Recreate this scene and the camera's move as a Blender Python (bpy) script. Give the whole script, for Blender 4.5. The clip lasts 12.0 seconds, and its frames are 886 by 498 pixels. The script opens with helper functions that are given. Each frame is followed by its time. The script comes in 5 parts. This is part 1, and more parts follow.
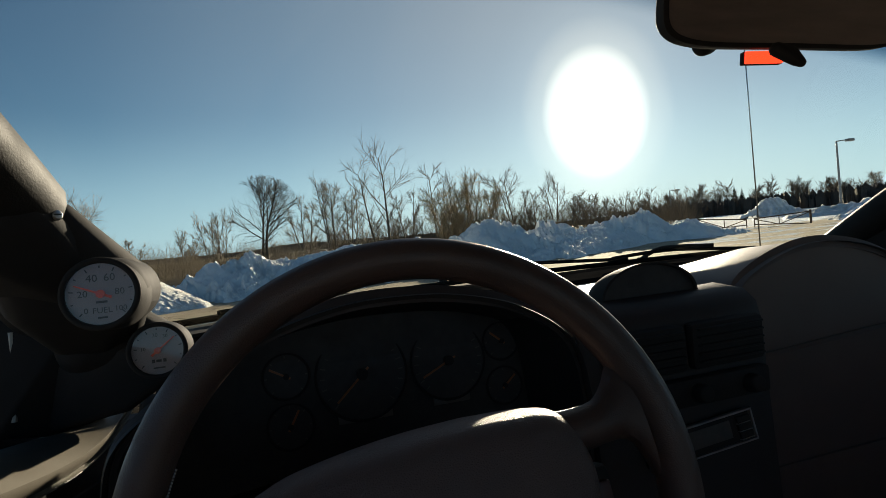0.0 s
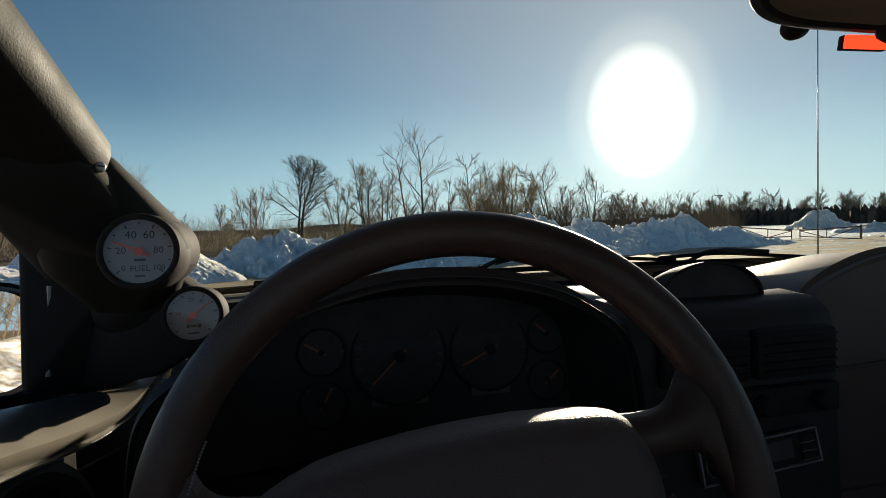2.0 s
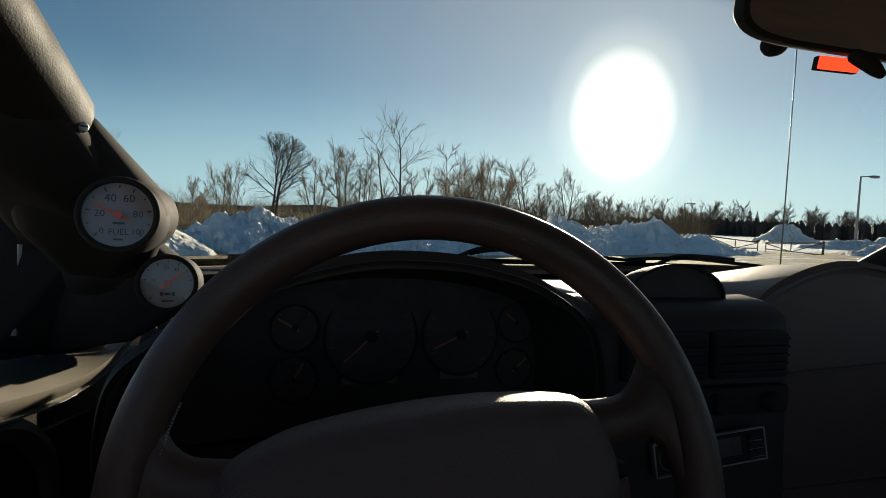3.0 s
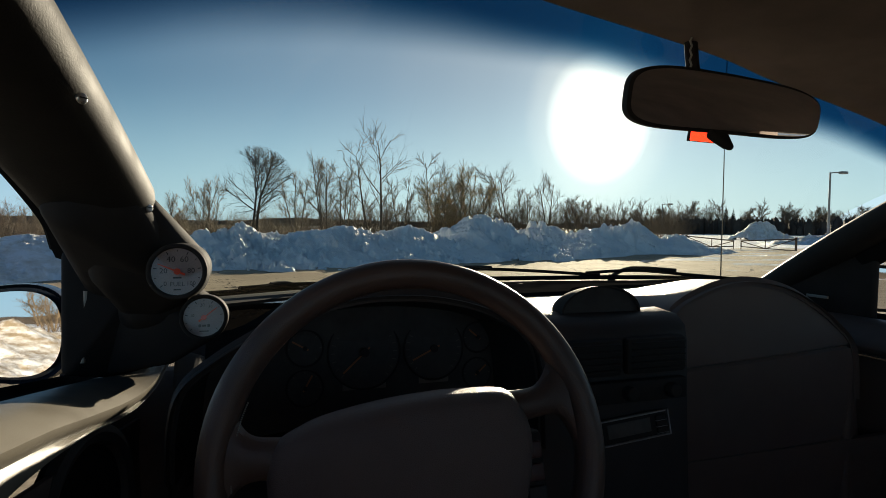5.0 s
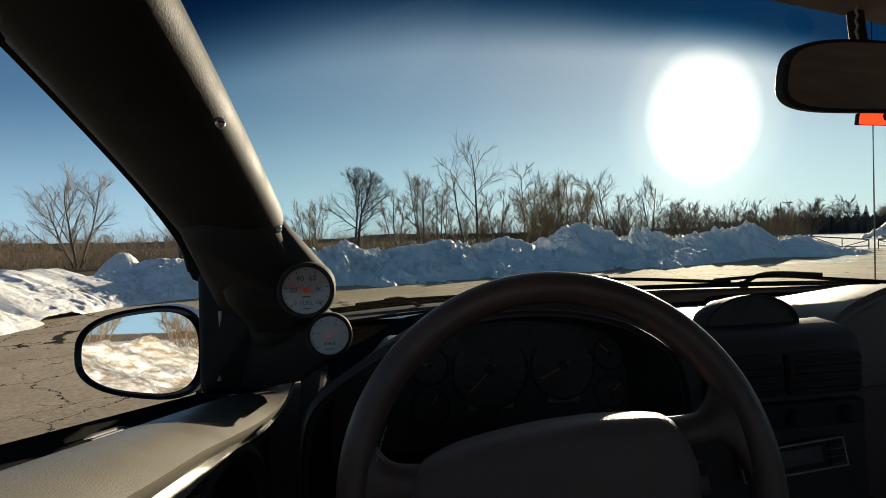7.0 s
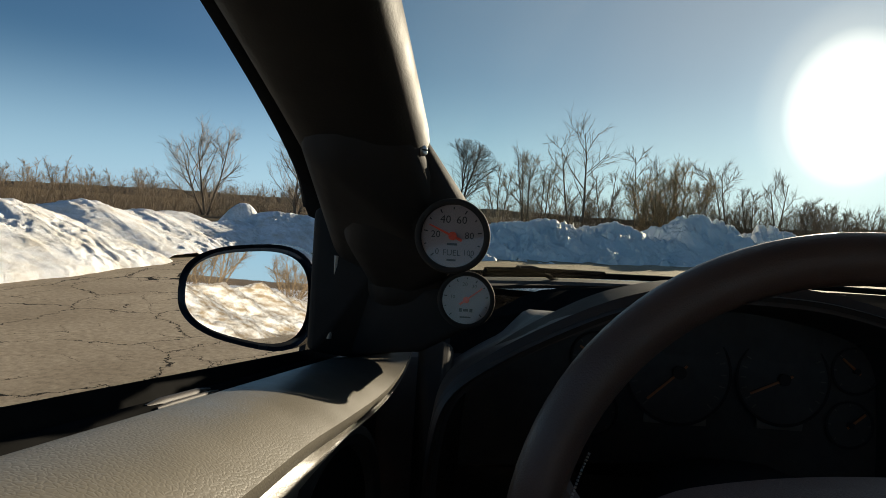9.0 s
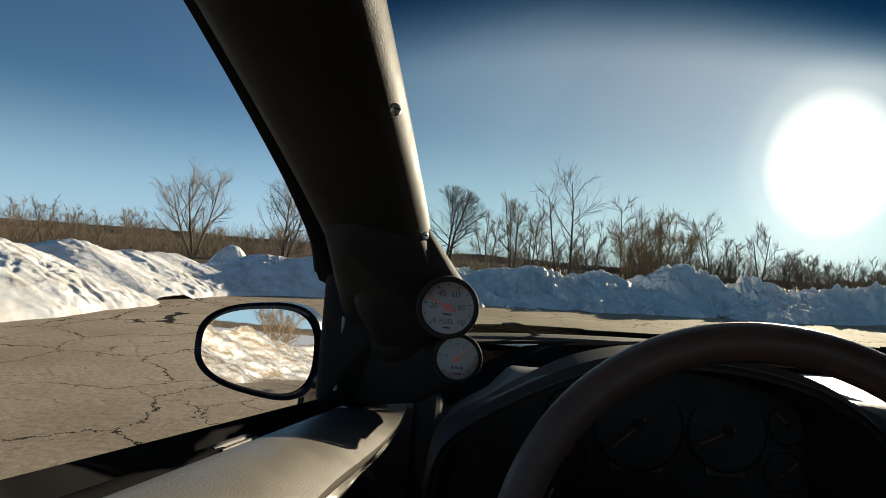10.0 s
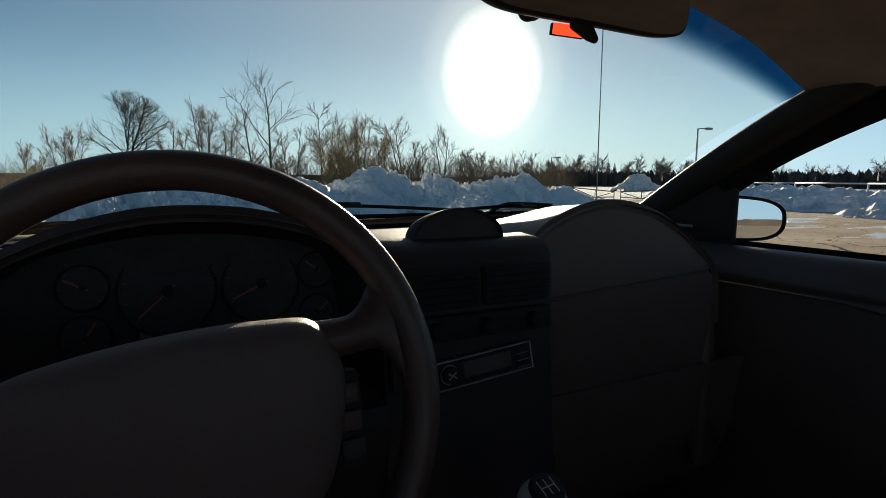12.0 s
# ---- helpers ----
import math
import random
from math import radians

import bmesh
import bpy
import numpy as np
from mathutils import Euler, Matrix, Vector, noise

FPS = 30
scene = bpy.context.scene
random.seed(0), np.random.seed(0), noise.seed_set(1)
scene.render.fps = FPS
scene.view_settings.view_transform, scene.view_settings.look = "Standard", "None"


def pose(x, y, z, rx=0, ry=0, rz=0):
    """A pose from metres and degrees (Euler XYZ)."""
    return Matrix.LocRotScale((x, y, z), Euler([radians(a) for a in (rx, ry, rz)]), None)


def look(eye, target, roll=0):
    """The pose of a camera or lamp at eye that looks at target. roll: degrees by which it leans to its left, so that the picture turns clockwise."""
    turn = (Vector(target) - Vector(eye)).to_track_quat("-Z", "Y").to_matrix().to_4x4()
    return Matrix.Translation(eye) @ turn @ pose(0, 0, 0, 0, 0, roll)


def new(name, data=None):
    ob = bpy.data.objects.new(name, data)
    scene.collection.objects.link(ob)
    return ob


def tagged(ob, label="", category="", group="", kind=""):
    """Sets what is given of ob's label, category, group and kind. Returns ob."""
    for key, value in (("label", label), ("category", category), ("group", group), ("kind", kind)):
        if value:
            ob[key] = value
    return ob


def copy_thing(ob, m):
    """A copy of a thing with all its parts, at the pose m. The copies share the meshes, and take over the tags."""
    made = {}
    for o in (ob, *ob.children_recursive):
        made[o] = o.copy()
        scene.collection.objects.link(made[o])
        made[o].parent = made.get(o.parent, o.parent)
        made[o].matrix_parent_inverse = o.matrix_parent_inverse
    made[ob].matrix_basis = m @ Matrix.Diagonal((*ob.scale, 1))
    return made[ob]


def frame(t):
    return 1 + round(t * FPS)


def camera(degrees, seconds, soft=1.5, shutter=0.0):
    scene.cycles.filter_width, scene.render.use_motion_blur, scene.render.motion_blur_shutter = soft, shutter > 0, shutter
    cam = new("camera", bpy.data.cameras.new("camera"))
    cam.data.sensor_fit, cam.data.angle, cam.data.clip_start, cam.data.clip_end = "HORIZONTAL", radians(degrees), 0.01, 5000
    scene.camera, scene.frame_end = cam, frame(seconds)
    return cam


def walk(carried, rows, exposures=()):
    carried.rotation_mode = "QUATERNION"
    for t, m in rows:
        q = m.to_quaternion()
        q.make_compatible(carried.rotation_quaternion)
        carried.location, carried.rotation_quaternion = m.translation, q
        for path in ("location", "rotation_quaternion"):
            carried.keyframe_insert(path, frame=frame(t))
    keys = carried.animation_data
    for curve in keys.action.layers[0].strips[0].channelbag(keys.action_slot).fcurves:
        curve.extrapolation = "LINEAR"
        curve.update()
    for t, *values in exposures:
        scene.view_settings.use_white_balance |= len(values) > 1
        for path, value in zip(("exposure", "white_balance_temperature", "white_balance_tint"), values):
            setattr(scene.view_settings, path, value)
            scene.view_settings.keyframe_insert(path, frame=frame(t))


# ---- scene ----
cam = camera(76.0, 12.0, soft=0.8)
PATH = [
    (0, -0.4288, 0.1416, 1.0549, 88.71, 5.34, -17.05),
    (0.2, -0.3877, 0.1672, 1.0530, 87.00, 8.22, -14.86),
    (0.5, -0.4118, 0.1965, 1.0331, 86.70, 4.81, -14.74),
    (0.7, -0.4359, 0.1796, 1.0407, 87.34, 0.80, -15.32),
    (1, -0.4493, 0.1732, 1.0460, 88.40, -1.06, -15.18),
    (1.2, -0.4519, 0.1758, 1.0441, 88.31, -0.82, -15.14),
    (1.5, -0.4413, 0.1854, 1.0394, 88.08, 1.57, -14.73),
    (2, -0.4371, 0.1791, 1.0458, 87.87, 1.50, -13.69),
    (2.5, -0.4431, 0.1793, 1.0485, 88.03, -2.52, -15.10),
    (2.7, -0.4434, 0.1752, 1.0436, 87.16, -2.84, -15.72),
    (4.3, -0.4671, 0.1234, 1.0411, 86.39, -2.01, -16.45),
    (4.5, -0.4802, 0.0724, 1.0570, 87.25, -1.89, -16.52),
    (5, -0.4825, -0.0054, 1.0876, 87.66, -0.58, -17.93),
    (5.5, -0.4876, -0.0136, 1.0988, 90.07, -0.84, -17.96),
    (6, -0.4956, -0.0135, 1.1037, 90.07, -1.40, -16.82),
    (6.5, -0.4942, -0.0049, 1.0969, 89.35, -2.52, -16.08),
    (6.6, -0.4992, 0.0019, 1.0963, 89.06, -1.88, -15.53),
    (7, -0.5082, 0.0379, 1.0870, 88.96, 1.68, -8.27),
    (7.2, -0.5179, 0.0635, 1.0847, 89.01, 1.88, -2.79),
    (7.5, -0.5323, 0.1545, 1.0677, 87.75, 1.63, 1.29),
    (7.7, -0.5369, 0.1780, 1.0610, 87.18, -0.14, 0.68),
    (9.3, -0.5656, 0.2178, 1.0521, 86.31, -3.90, 1.89),
    (9.5, -0.5628, 0.1915, 1.0549, 87.23, -3.97, 1.46),
    (10, -0.5721, 0.1180, 1.0828, 90.90, -4.54, 0.77),
    (10.5, -0.5754, 0.0693, 1.0893, 90.83, -5.26, -1.58),
    (11, -0.5446, 0.0950, 1.0625, 88.07, -6.88, -5.87),
    (11.3, -0.5117, 0.1098, 1.0435, 86.33, -6.32, -10.11),
    (11.5, -0.4773, 0.1140, 1.0381, 85.27, -4.58, -14.04),
    (11.8, -0.3937, 0.0964, 1.0367, 84.32, -2.57, -24.51),
    (12, -0.3707, 0.0769, 1.0365, 83.07, -0.39, -28.31),
]
walk(cam, [(t, pose(x, y, z, rx, ry, rz)) for t, x, y, z, rx, ry, rz in PATH], [(0.0, 0.80, 7800, 6), (12.0, 0.80, 7800, 6)])

# ---- world, sun, exposure ----
SUN_AZ, SUN_EL = radians(33.0), radians(10.4)
SUN = Vector((math.sin(SUN_AZ) * math.cos(SUN_EL), math.cos(SUN_AZ) * math.cos(SUN_EL), math.sin(SUN_EL)))


def build_world():
    w = bpy.data.worlds.new("winter_sky")
    scene.world = w
    w.use_nodes = True
    nt = w.node_tree
    nt.nodes.clear()
    sky = nt.nodes.new("ShaderNodeTexSky")
    sky.sky_type = "NISHITA"
    sky.sun_disc = False
    sky.sun_elevation, sky.sun_rotation = SUN_EL, SUN_AZ
    sky.air_density, sky.dust_density, sky.ozone_density = 0.76, 0.0, 3.0
    bg = nt.nodes.new("ShaderNodeBackground")
    bg.inputs["Strength"].default_value = 0.053
    # pale winter haze low over the horizon
    geo = nt.nodes.new("ShaderNodeTexCoord")
    up = nt.nodes.new("ShaderNodeSeparateXYZ")
    nt.links.new(geo.outputs["Generated"], up.inputs[0])
    haze = nt.nodes.new("ShaderNodeMapRange")
    haze.interpolation_type = "SMOOTHSTEP"
    haze.inputs["From Min"].default_value, haze.inputs["From Max"].default_value = -0.02, 0.24
    haze.inputs["To Min"].default_value, haze.inputs["To Max"].default_value = 0.80, 0.0
    nt.links.new(up.outputs[2], haze.inputs[0])
    blend = nt.nodes.new("ShaderNodeMix")
    blend.data_type = "RGBA"
    blend.inputs[7].default_value = (4.3, 7.2, 11.0, 1)
    nt.links.new(haze.outputs[0], blend.inputs[0])
    tint = nt.nodes.new("ShaderNodeMix")
    tint.data_type, tint.blend_type = "RGBA", "MULTIPLY"
    tint.inputs[0].default_value = 1.0
    tint.inputs[7].default_value = (0.63, 0.885, 1.03, 1)
    nt.links.new(sky.outputs[0], tint.inputs[6])
    nt.links.new(tint.outputs[2], blend.inputs[6])
    nt.links.new(blend.outputs[2], bg.inputs["Color"])
    # bright haze close round the sun
    tc = nt.nodes.new("ShaderNodeTexCoord")
    dot = nt.nodes.new("ShaderNodeVectorMath")
    dot.operation = "DOT_PRODUCT"
    # the glow stands a little taller than wide, as haze thickens downwards
    tall = nt.nodes.new("ShaderNodeVectorMath")
    tall.operation = "MULTIPLY"
    tall.inputs[1].default_value = (1, 1, 0.78)
    unit = nt.nodes.new("ShaderNodeVectorMath")
    unit.operation = "NORMALIZE"
    dot.inputs[1].default_value = Vector((SUN.x, SUN.y, SUN.z * 0.78)).normalized()
    nt.links.new(tc.outputs["Generated"], tall.inputs[0])
    nt.links.new(tall.outputs[0], unit.inputs[0])
    nt.links.new(unit.outputs[0], dot.inputs[0])
    glow = nt.nodes.new("ShaderNodeValToRGB")
    cr = glow.color_ramp
    cr.interpolation = "B_SPLINE"
    cr.elements[0].position, cr.elements[0].color = 0.45, (0, 0, 0, 1)
    cr.elements[1].position, cr.elements[1].color = 1.0, (4.0, 3.9, 3.6, 1)
    for pos, col in ((0.70, (0.020, 0.023, 0.024, 1)), (0.86, (0.062, 0.066, 0.064, 1)), (0.93, (0.100, 0.098, 0.090, 1)), (0.966, (0.135, 0.126, 0.110, 1)), (0.985, (0.165, 0.155, 0.138, 1)), (0.9925, (0.190, 0.187, 0.180, 1)), (0.9962, (0.29, 0.28, 0.265, 1)), (0.9982, (0.55, 0.53, 0.50, 1))):
        e = cr.elements.new(pos)
        e.color = col
    nt.links.new(dot.outputs["Value"], glow.inputs[0])
    bg2 = nt.nodes.new("ShaderNodeBackground")
    bg2.inputs["Strength"].default_value = 1.0
    nt.links.new(glow.outputs[0], bg2.inputs["Color"])
    add = nt.nodes.new("ShaderNodeAddShader")
    out = nt.nodes.new("ShaderNodeOutputWorld")
    nt.links.new(bg.outputs[0], add.inputs[0])
    nt.links.new(bg2.outputs[0], add.inputs[1])
    nt.links.new(add.outputs[0], out.inputs[0])
    sun = new("sun", bpy.data.lights.new("sun", "SUN"))
    sun.data.energy, sun.data.angle, sun.data.color = 5.0, radians(0.6), (1.0, 0.93, 0.83)
    sun.matrix_world = look((0, 0, 60), Vector((0, 0, 60)) - SUN)


build_world()


# ---- materials ----
def nodes_of(name):
    m = bpy.data.materials.new(name)
    m.use_nodes = True
    return m, m.node_tree, m.node_tree.nodes["Principled BSDF"]


def noise_tex(nt, scale, detail=4.0, rough=0.55, coord="Object", stretch=None):
    tc = nt.nodes.new("ShaderNodeTexCoord")
    n = nt.nodes.new("ShaderNodeTexNoise")
    n.inputs["Scale"].default_value, n.inputs["Detail"].default_value, n.inputs["Roughness"].default_value = scale, detail, rough
    src = tc.outputs[coord]
    if stretch:
        mp = nt.nodes.new("ShaderNodeMapping")
        mp.inputs["Scale"].default_value = stretch
        nt.links.new(src, mp.inputs[0])
        src = mp.outputs[0]
    nt.links.new(src, n.inputs["Vector"])
    return n


def ramp(nt, src, stops):
    r = nt.nodes.new("ShaderNodeValToRGB")
    for i, (pos, col) in enumerate(stops):
        e = r.color_ramp.elements[i] if i < 2 else r.color_ramp.elements.new(pos)
        e.position, e.color = pos, (*col, 1) if len(col) == 3 else col
    nt.links.new(src, r.inputs[0])
    return r


def bump_of(nt, src, strength, dist):
    b = nt.nodes.new("ShaderNodeBump")
    b.inputs["Strength"].default_value, b.inputs["Distance"].default_value = strength, dist
    nt.links.new(src, b.inputs["Height"])
    return b


def surface(name, lo, hi, scale=6.0, rough=(0.5, 0.7), metal=0.0, grain=200.0, grain_depth=0.0004, grain_strength=0.5, spec=0.5, voronoi=False):
    """Two-scale material: stains from a coarse noise, relief from a fine one."""
    m, nt, p = nodes_of(name)
    n = noise_tex(nt, scale)
    c = ramp(nt, n.outputs["Fac"], ((0.3, lo), (0.7, hi)))
    nt.links.new(c.outputs[0], p.inputs["Base Color"])
    mr = nt.nodes.new("ShaderNodeMapRange")
    mr.inputs["From Min"].default_value, mr.inputs["From Max"].default_value = 0.3, 0.7
    mr.inputs["To Min"].default_value, mr.inputs["To Max"].default_value = rough
    n2 = noise_tex(nt, scale * 3.1)
    nt.links.new(n2.outputs["Fac"], mr.inputs[0])
    nt.links.new(mr.outputs[0], p.inputs["Roughness"])
    p.inputs["Metallic"].default_value = metal
    p.inputs["Specular IOR Level"].default_value = spec
    if grain:
        if voronoi:
            tc = nt.nodes.new("ShaderNodeTexCoord")
            v = nt.nodes.new("ShaderNodeTexVoronoi")
            v.feature = "DISTANCE_TO_EDGE"
            v.inputs["Scale"].default_value = grain
            nt.links.new(tc.outputs["Object"], v.inputs["Vector"])
            cl = nt.nodes.new("ShaderNodeMapRange")
            cl.inputs["From Max"].default_value = 0.25
            nt.links.new(v.outputs["Distance"], cl.inputs[0])
            src = cl.outputs[0]
        else:
            src = noise_tex(nt, grain, 3.0).outputs["Fac"]
        b = bump_of(nt, src, grain_strength, grain_depth)
        nt.links.new(b.outputs[0], p.inputs["Normal"])
    return m


def emitter(name, col, strength):
    m, nt, p = nodes_of(name)
    p.inputs["Base Color"].default_value = (*col, 1)
    p.inputs["Emission Color"].default_value = (*col, 1)
    p.inputs["Emission Strength"].default_value = strength
    return m


def pane_material(name, tint, band=None):
    """Thin glass: clear, a little gloss; band = (from, to, colour) shades the upper edge."""
    m = bpy.data.materials.new(name)
    m.use_nodes = True
    nt = m.node_tree
    nt.nodes.clear()
    out = nt.nodes.new("ShaderNodeOutputMaterial")
    tr = nt.nodes.new("ShaderNodeBsdfTransparent")
    gl = nt.nodes.new("ShaderNodeBsdfGlossy")
    gl.inputs["Roughness"].default_value = 0.02
    mix = nt.nodes.new("ShaderNodeMixShader")
    tr.inputs["Color"].default_value = (*tint, 1)
    if band:
        down = nt.nodes.new("ShaderNodeAttribute")
        down.attribute_name = "way_down"
        mr = nt.nodes.new("ShaderNodeMapRange")
        mr.interpolation_type = "SMOOTHSTEP"
        mr.inputs["From Min"].default_value, mr.inputs["From Max"].default_value = band[0], band[1]
        nt.links.new(down.outputs["Fac"], mr.inputs[0])
        r = ramp(nt, mr.outputs[0], ((0.0, band[2]), (1.0, tint)))
        nt.links.new(r.outputs[0], tr.inputs["Color"])
    mix.inputs[0].default_value = 0.022
    nt.links.new(tr.outputs[0], mix.inputs[1])
    nt.links.new(gl.outputs[0], mix.inputs[2])
    nt.links.new(mix.outputs[0], out.inputs[0])
    return m


def snow_material(name, dirt, clean=0.40, foul=0.80, size=1.3, stretch=None):
    m, nt, p = nodes_of(name)
    n = noise_tex(nt, size, 8, 0.65, stretch=stretch)
    c = ramp(nt, n.outputs["Fac"], ((clean, (0.965, 0.965, 0.970)), (foul, dirt)))
    n3 = noise_tex(nt, 9.0, 6, 0.7)
    c2 = ramp(nt, n3.outputs["Fac"], ((0.60, (1, 1, 1)), (0.86, (0.72, 0.67, 0.60))))
    mx = nt.nodes.new("ShaderNodeMix")
    mx.data_type, mx.blend_type = "RGBA", "MULTIPLY"
    mx.inputs[0].default_value = 1.0
    nt.links.new(c.outputs[0], mx.inputs[6])
    nt.links.new(c2.outputs[0], mx.inputs[7])
    nt.links.new(mx.outputs[2], p.inputs["Base Color"])
    p.inputs["Roughness"].default_value = 0.62
    b = bump_of(nt, noise_tex(nt, 9.0, 10, 0.78).outputs["Fac"], 0.75, 0.06)
    nt.links.new(b.outputs[0], p.inputs["Normal"])
    return m


def ground_material():
    """Cracked, patchy asphalt of the lot, thin ice patches, and snow on the fields beyond."""
    m, nt, p = nodes_of("lot_and_fields")
    L = nt.links.new
    tc = nt.nodes.new("ShaderNodeTexCoord")
    stain = noise_tex(nt, 0.45, 8, 0.62)
    col = ramp(nt, stain.outputs["Fac"], ((0.32, (0.32, 0.258, 0.190)), (0.68, (0.55, 0.458, 0.350))))
    fine = noise_tex(nt, 22.0, 8, 0.78)
    colf = ramp(nt, fine.outputs["Fac"], ((0.32, (0.62, 0.61, 0.59)), (0.68, (1.3, 1.28, 1.24))))
    mul = nt.nodes.new("ShaderNodeMix")
    mul.data_type, mul.blend_type = "RGBA", "MULTIPLY"
    mul.inputs[0].default_value = 1.0
    L(col.outputs[0], mul.inputs[6]), L(colf.outputs[0], mul.inputs[7])
    # cracks: warped cell edges
    warp = noise_tex(nt, 1.6, 6, 0.7)
    wv = nt.nodes.new("ShaderNodeVectorMath")
    wv.operation = "MULTIPLY_ADD"
    wv.inputs[1].default_value = (0.62, 0.62, 0.0)
    L(warp.outputs["Color"], wv.inputs[0]), L(tc.outputs["Object"], wv.inputs[2])
    vor = nt.nodes.new("ShaderNodeTexVoronoi")
    vor.feature = "DISTANCE_TO_EDGE"
    vor.inputs["Scale"].default_value = 0.8
    L(wv.outputs[0], vor.inputs["Vector"])
    gate = noise_tex(nt, 0.35, 3)
    width = nt.nodes.new("ShaderNodeMapRange")
    width.inputs["From Min"].default_value, width.inputs["From Max"].default_value = 0.38, 0.62
    width.inputs["To Min"].default_value, width.inputs["To Max"].default_value = 0.0030, 0.0105
    L(gate.outputs["Fac"], width.inputs[0])
    crack = nt.nodes.new("ShaderNodeMath")
    crack.operation = "LESS_THAN"
    L(vor.outputs["Distance"], crack.inputs[0]), L(width.outputs[0], crack.inputs[1])
    # hairline cracks that branch between the wide ones
    hair = nt.nodes.new("ShaderNodeTexVoronoi")
    hair.feature = "DISTANCE_TO_EDGE"
    hair.inputs["Scale"].default_value = 2.1
    L(wv.outputs[0], hair.inputs["Vector"])
    gate2 = noise_tex(nt, 0.9, 5, 0.65)
    width2 = nt.nodes.new("ShaderNodeMapRange")
    width2.inputs["From Min"].default_value, width2.inputs["From Max"].default_value = 0.46, 0.66
    width2.inputs["To Min"].default_value, width2.inputs["To Max"].default_value = -0.001, 0.015
    L(gate2.outputs["Fac"], width2.inputs[0])
    crack2 = nt.nodes.new("ShaderNodeMath")
    crack2.operation = "LESS_THAN"
    L(hair.outputs["Distance"], crack2.inputs[0]), L(width2.outputs[0], crack2.inputs[1])
    wide, crack = crack, nt.nodes.new("ShaderNodeMath")
    crack.operation = "MAXIMUM"
    L(wide.outputs[0], crack.inputs[0]), L(crack2.outputs[0], crack.inputs[1])
    dark = nt.nodes.new("ShaderNodeMix")
    dark.data_type = "RGBA"
    dark.inputs[7].default_value = (0.025, 0.022, 0.018, 1)
    L(crack.outputs[0], dark.inputs[0]), L(mul.outputs[2], dark.inputs[6])
    # fields of snow outside the lot
    sep = nt.nodes.new("ShaderNodeSeparateXYZ")
    L(tc.outputs["Object"], sep.inputs[0])
    edge = noise_tex(nt, 0.25, 5, 0.65)

    def math_node(op, a, b):
        n = nt.nodes.new("ShaderNodeMath")
        n.operation = op
        for i, v in enumerate((a, b)):
            if hasattr(v, "is_linked"):
                L(v, n.inputs[i])
            else:
                n.inputs[i].default_value = v
        return n.outputs[0]

    far = math_node("ADD", sep.outputs[1], math_node("MULTIPLY", sep.outputs[0], -0.22))
    far = math_node("ADD", far, math_node("MULTIPLY", edge.outputs["Fac"], 7.0))
    field = math_node("GREATER_THAN", far, 22.6)
    west = math_node("ADD", math_node("MULTIPLY", sep.outputs[0], -1.0), math_node("MULTIPLY", edge.outputs["Fac"], 4.0))
    west = math_node("GREATER_THAN", west, 14.0)
    field = math_node("MAXIMUM", field, west)
    # grazed-over ice and slush towards the sunny side
    slush = noise_tex(nt, 0.5, 7, 0.6, stretch=(0.5, 1.6, 1))
    near_bank = nt.nodes.new("ShaderNodeMapRange")
    near_bank.inputs["From Min"].default_value, near_bank.inputs["From Max"].default_value = 4.0, 14.0
    near_bank.inputs["To Min"].default_value, near_bank.inputs["To Max"].default_value = -0.25, 0.06
    L(sep.outputs[0], near_bank.inputs[0])
    ice = math_node("GREATER_THAN", math_node("ADD", slush.outputs["Fac"], near_bank.outputs[0]), 0.60)
    icemix = nt.nodes.new("ShaderNodeMix")
    icemix.data_type = "RGBA"
    icemix.inputs[7].default_value = (0.62, 0.63, 0.64, 1)
    L(math_node("MULTIPLY", ice, 0.75), icemix.inputs[0]), L(dark.outputs[2], icemix.inputs[6])
    snow = nt.nodes.new("ShaderNodeMix")
    snow.data_type = "RGBA"
    tuft = noise_tex(nt, 0.8, 8, 0.7)
    grass = ramp(nt, tuft.outputs["Fac"], ((0.30, (0.075, 0.052, 0.032)), (0.62, (0.24, 0.175, 0.105)), (0.74, (0.62, 0.60, 0.57))))
    wild = math_node("SUBTRACT", sep.outputs[1], math_node("MULTIPLY", sep.outputs[0], 1.42))
    wild = math_node("GREATER_THAN", math_node("ADD", wild, math_node("MULTIPLY", edge.outputs["Fac"], 8.0)), 14.0)
    cover = nt.nodes.new("ShaderNodeMix")
    cover.data_type = "RGBA"
    cover.inputs[6].default_value = (0.86, 0.87, 0.90, 1)
    L(wild, cover.inputs[0]), L(grass.outputs[0], cover.inputs[7]), L(cover.outputs[2], snow.inputs[7])
    L(field, snow.inputs[0]), L(icemix.outputs[2], snow.inputs[6])
    L(snow.outputs[2], p.inputs["Base Color"])
    rg = nt.nodes.new("ShaderNodeMix")
    rg.data_type = "FLOAT"
    rg.inputs[2].default_value, rg.inputs[3].default_value = 0.85, 0.28
    L(ice, rg.inputs[0])
    L(rg.outputs[0], p.inputs["Roughness"])
    sp = nt.nodes.new("ShaderNodeMix")
    sp.data_type = "FLOAT"
    sp.inputs[2].default_value, sp.inputs[3].default_value = 0.04, 0.5
    L(ice, sp.inputs[0])
    L(sp.outputs[0], p.inputs["Specular IOR Level"])
    b = bump_of(nt, fine.outputs["Fac"], 0.6, 0.006)
    b2 = bump_of(nt, crack.outputs[0], 0.9, -0.01)
    L(b.outputs[0], b2.inputs["Normal"])
    L(b2.outputs[0], p.inputs["Normal"])
    return m


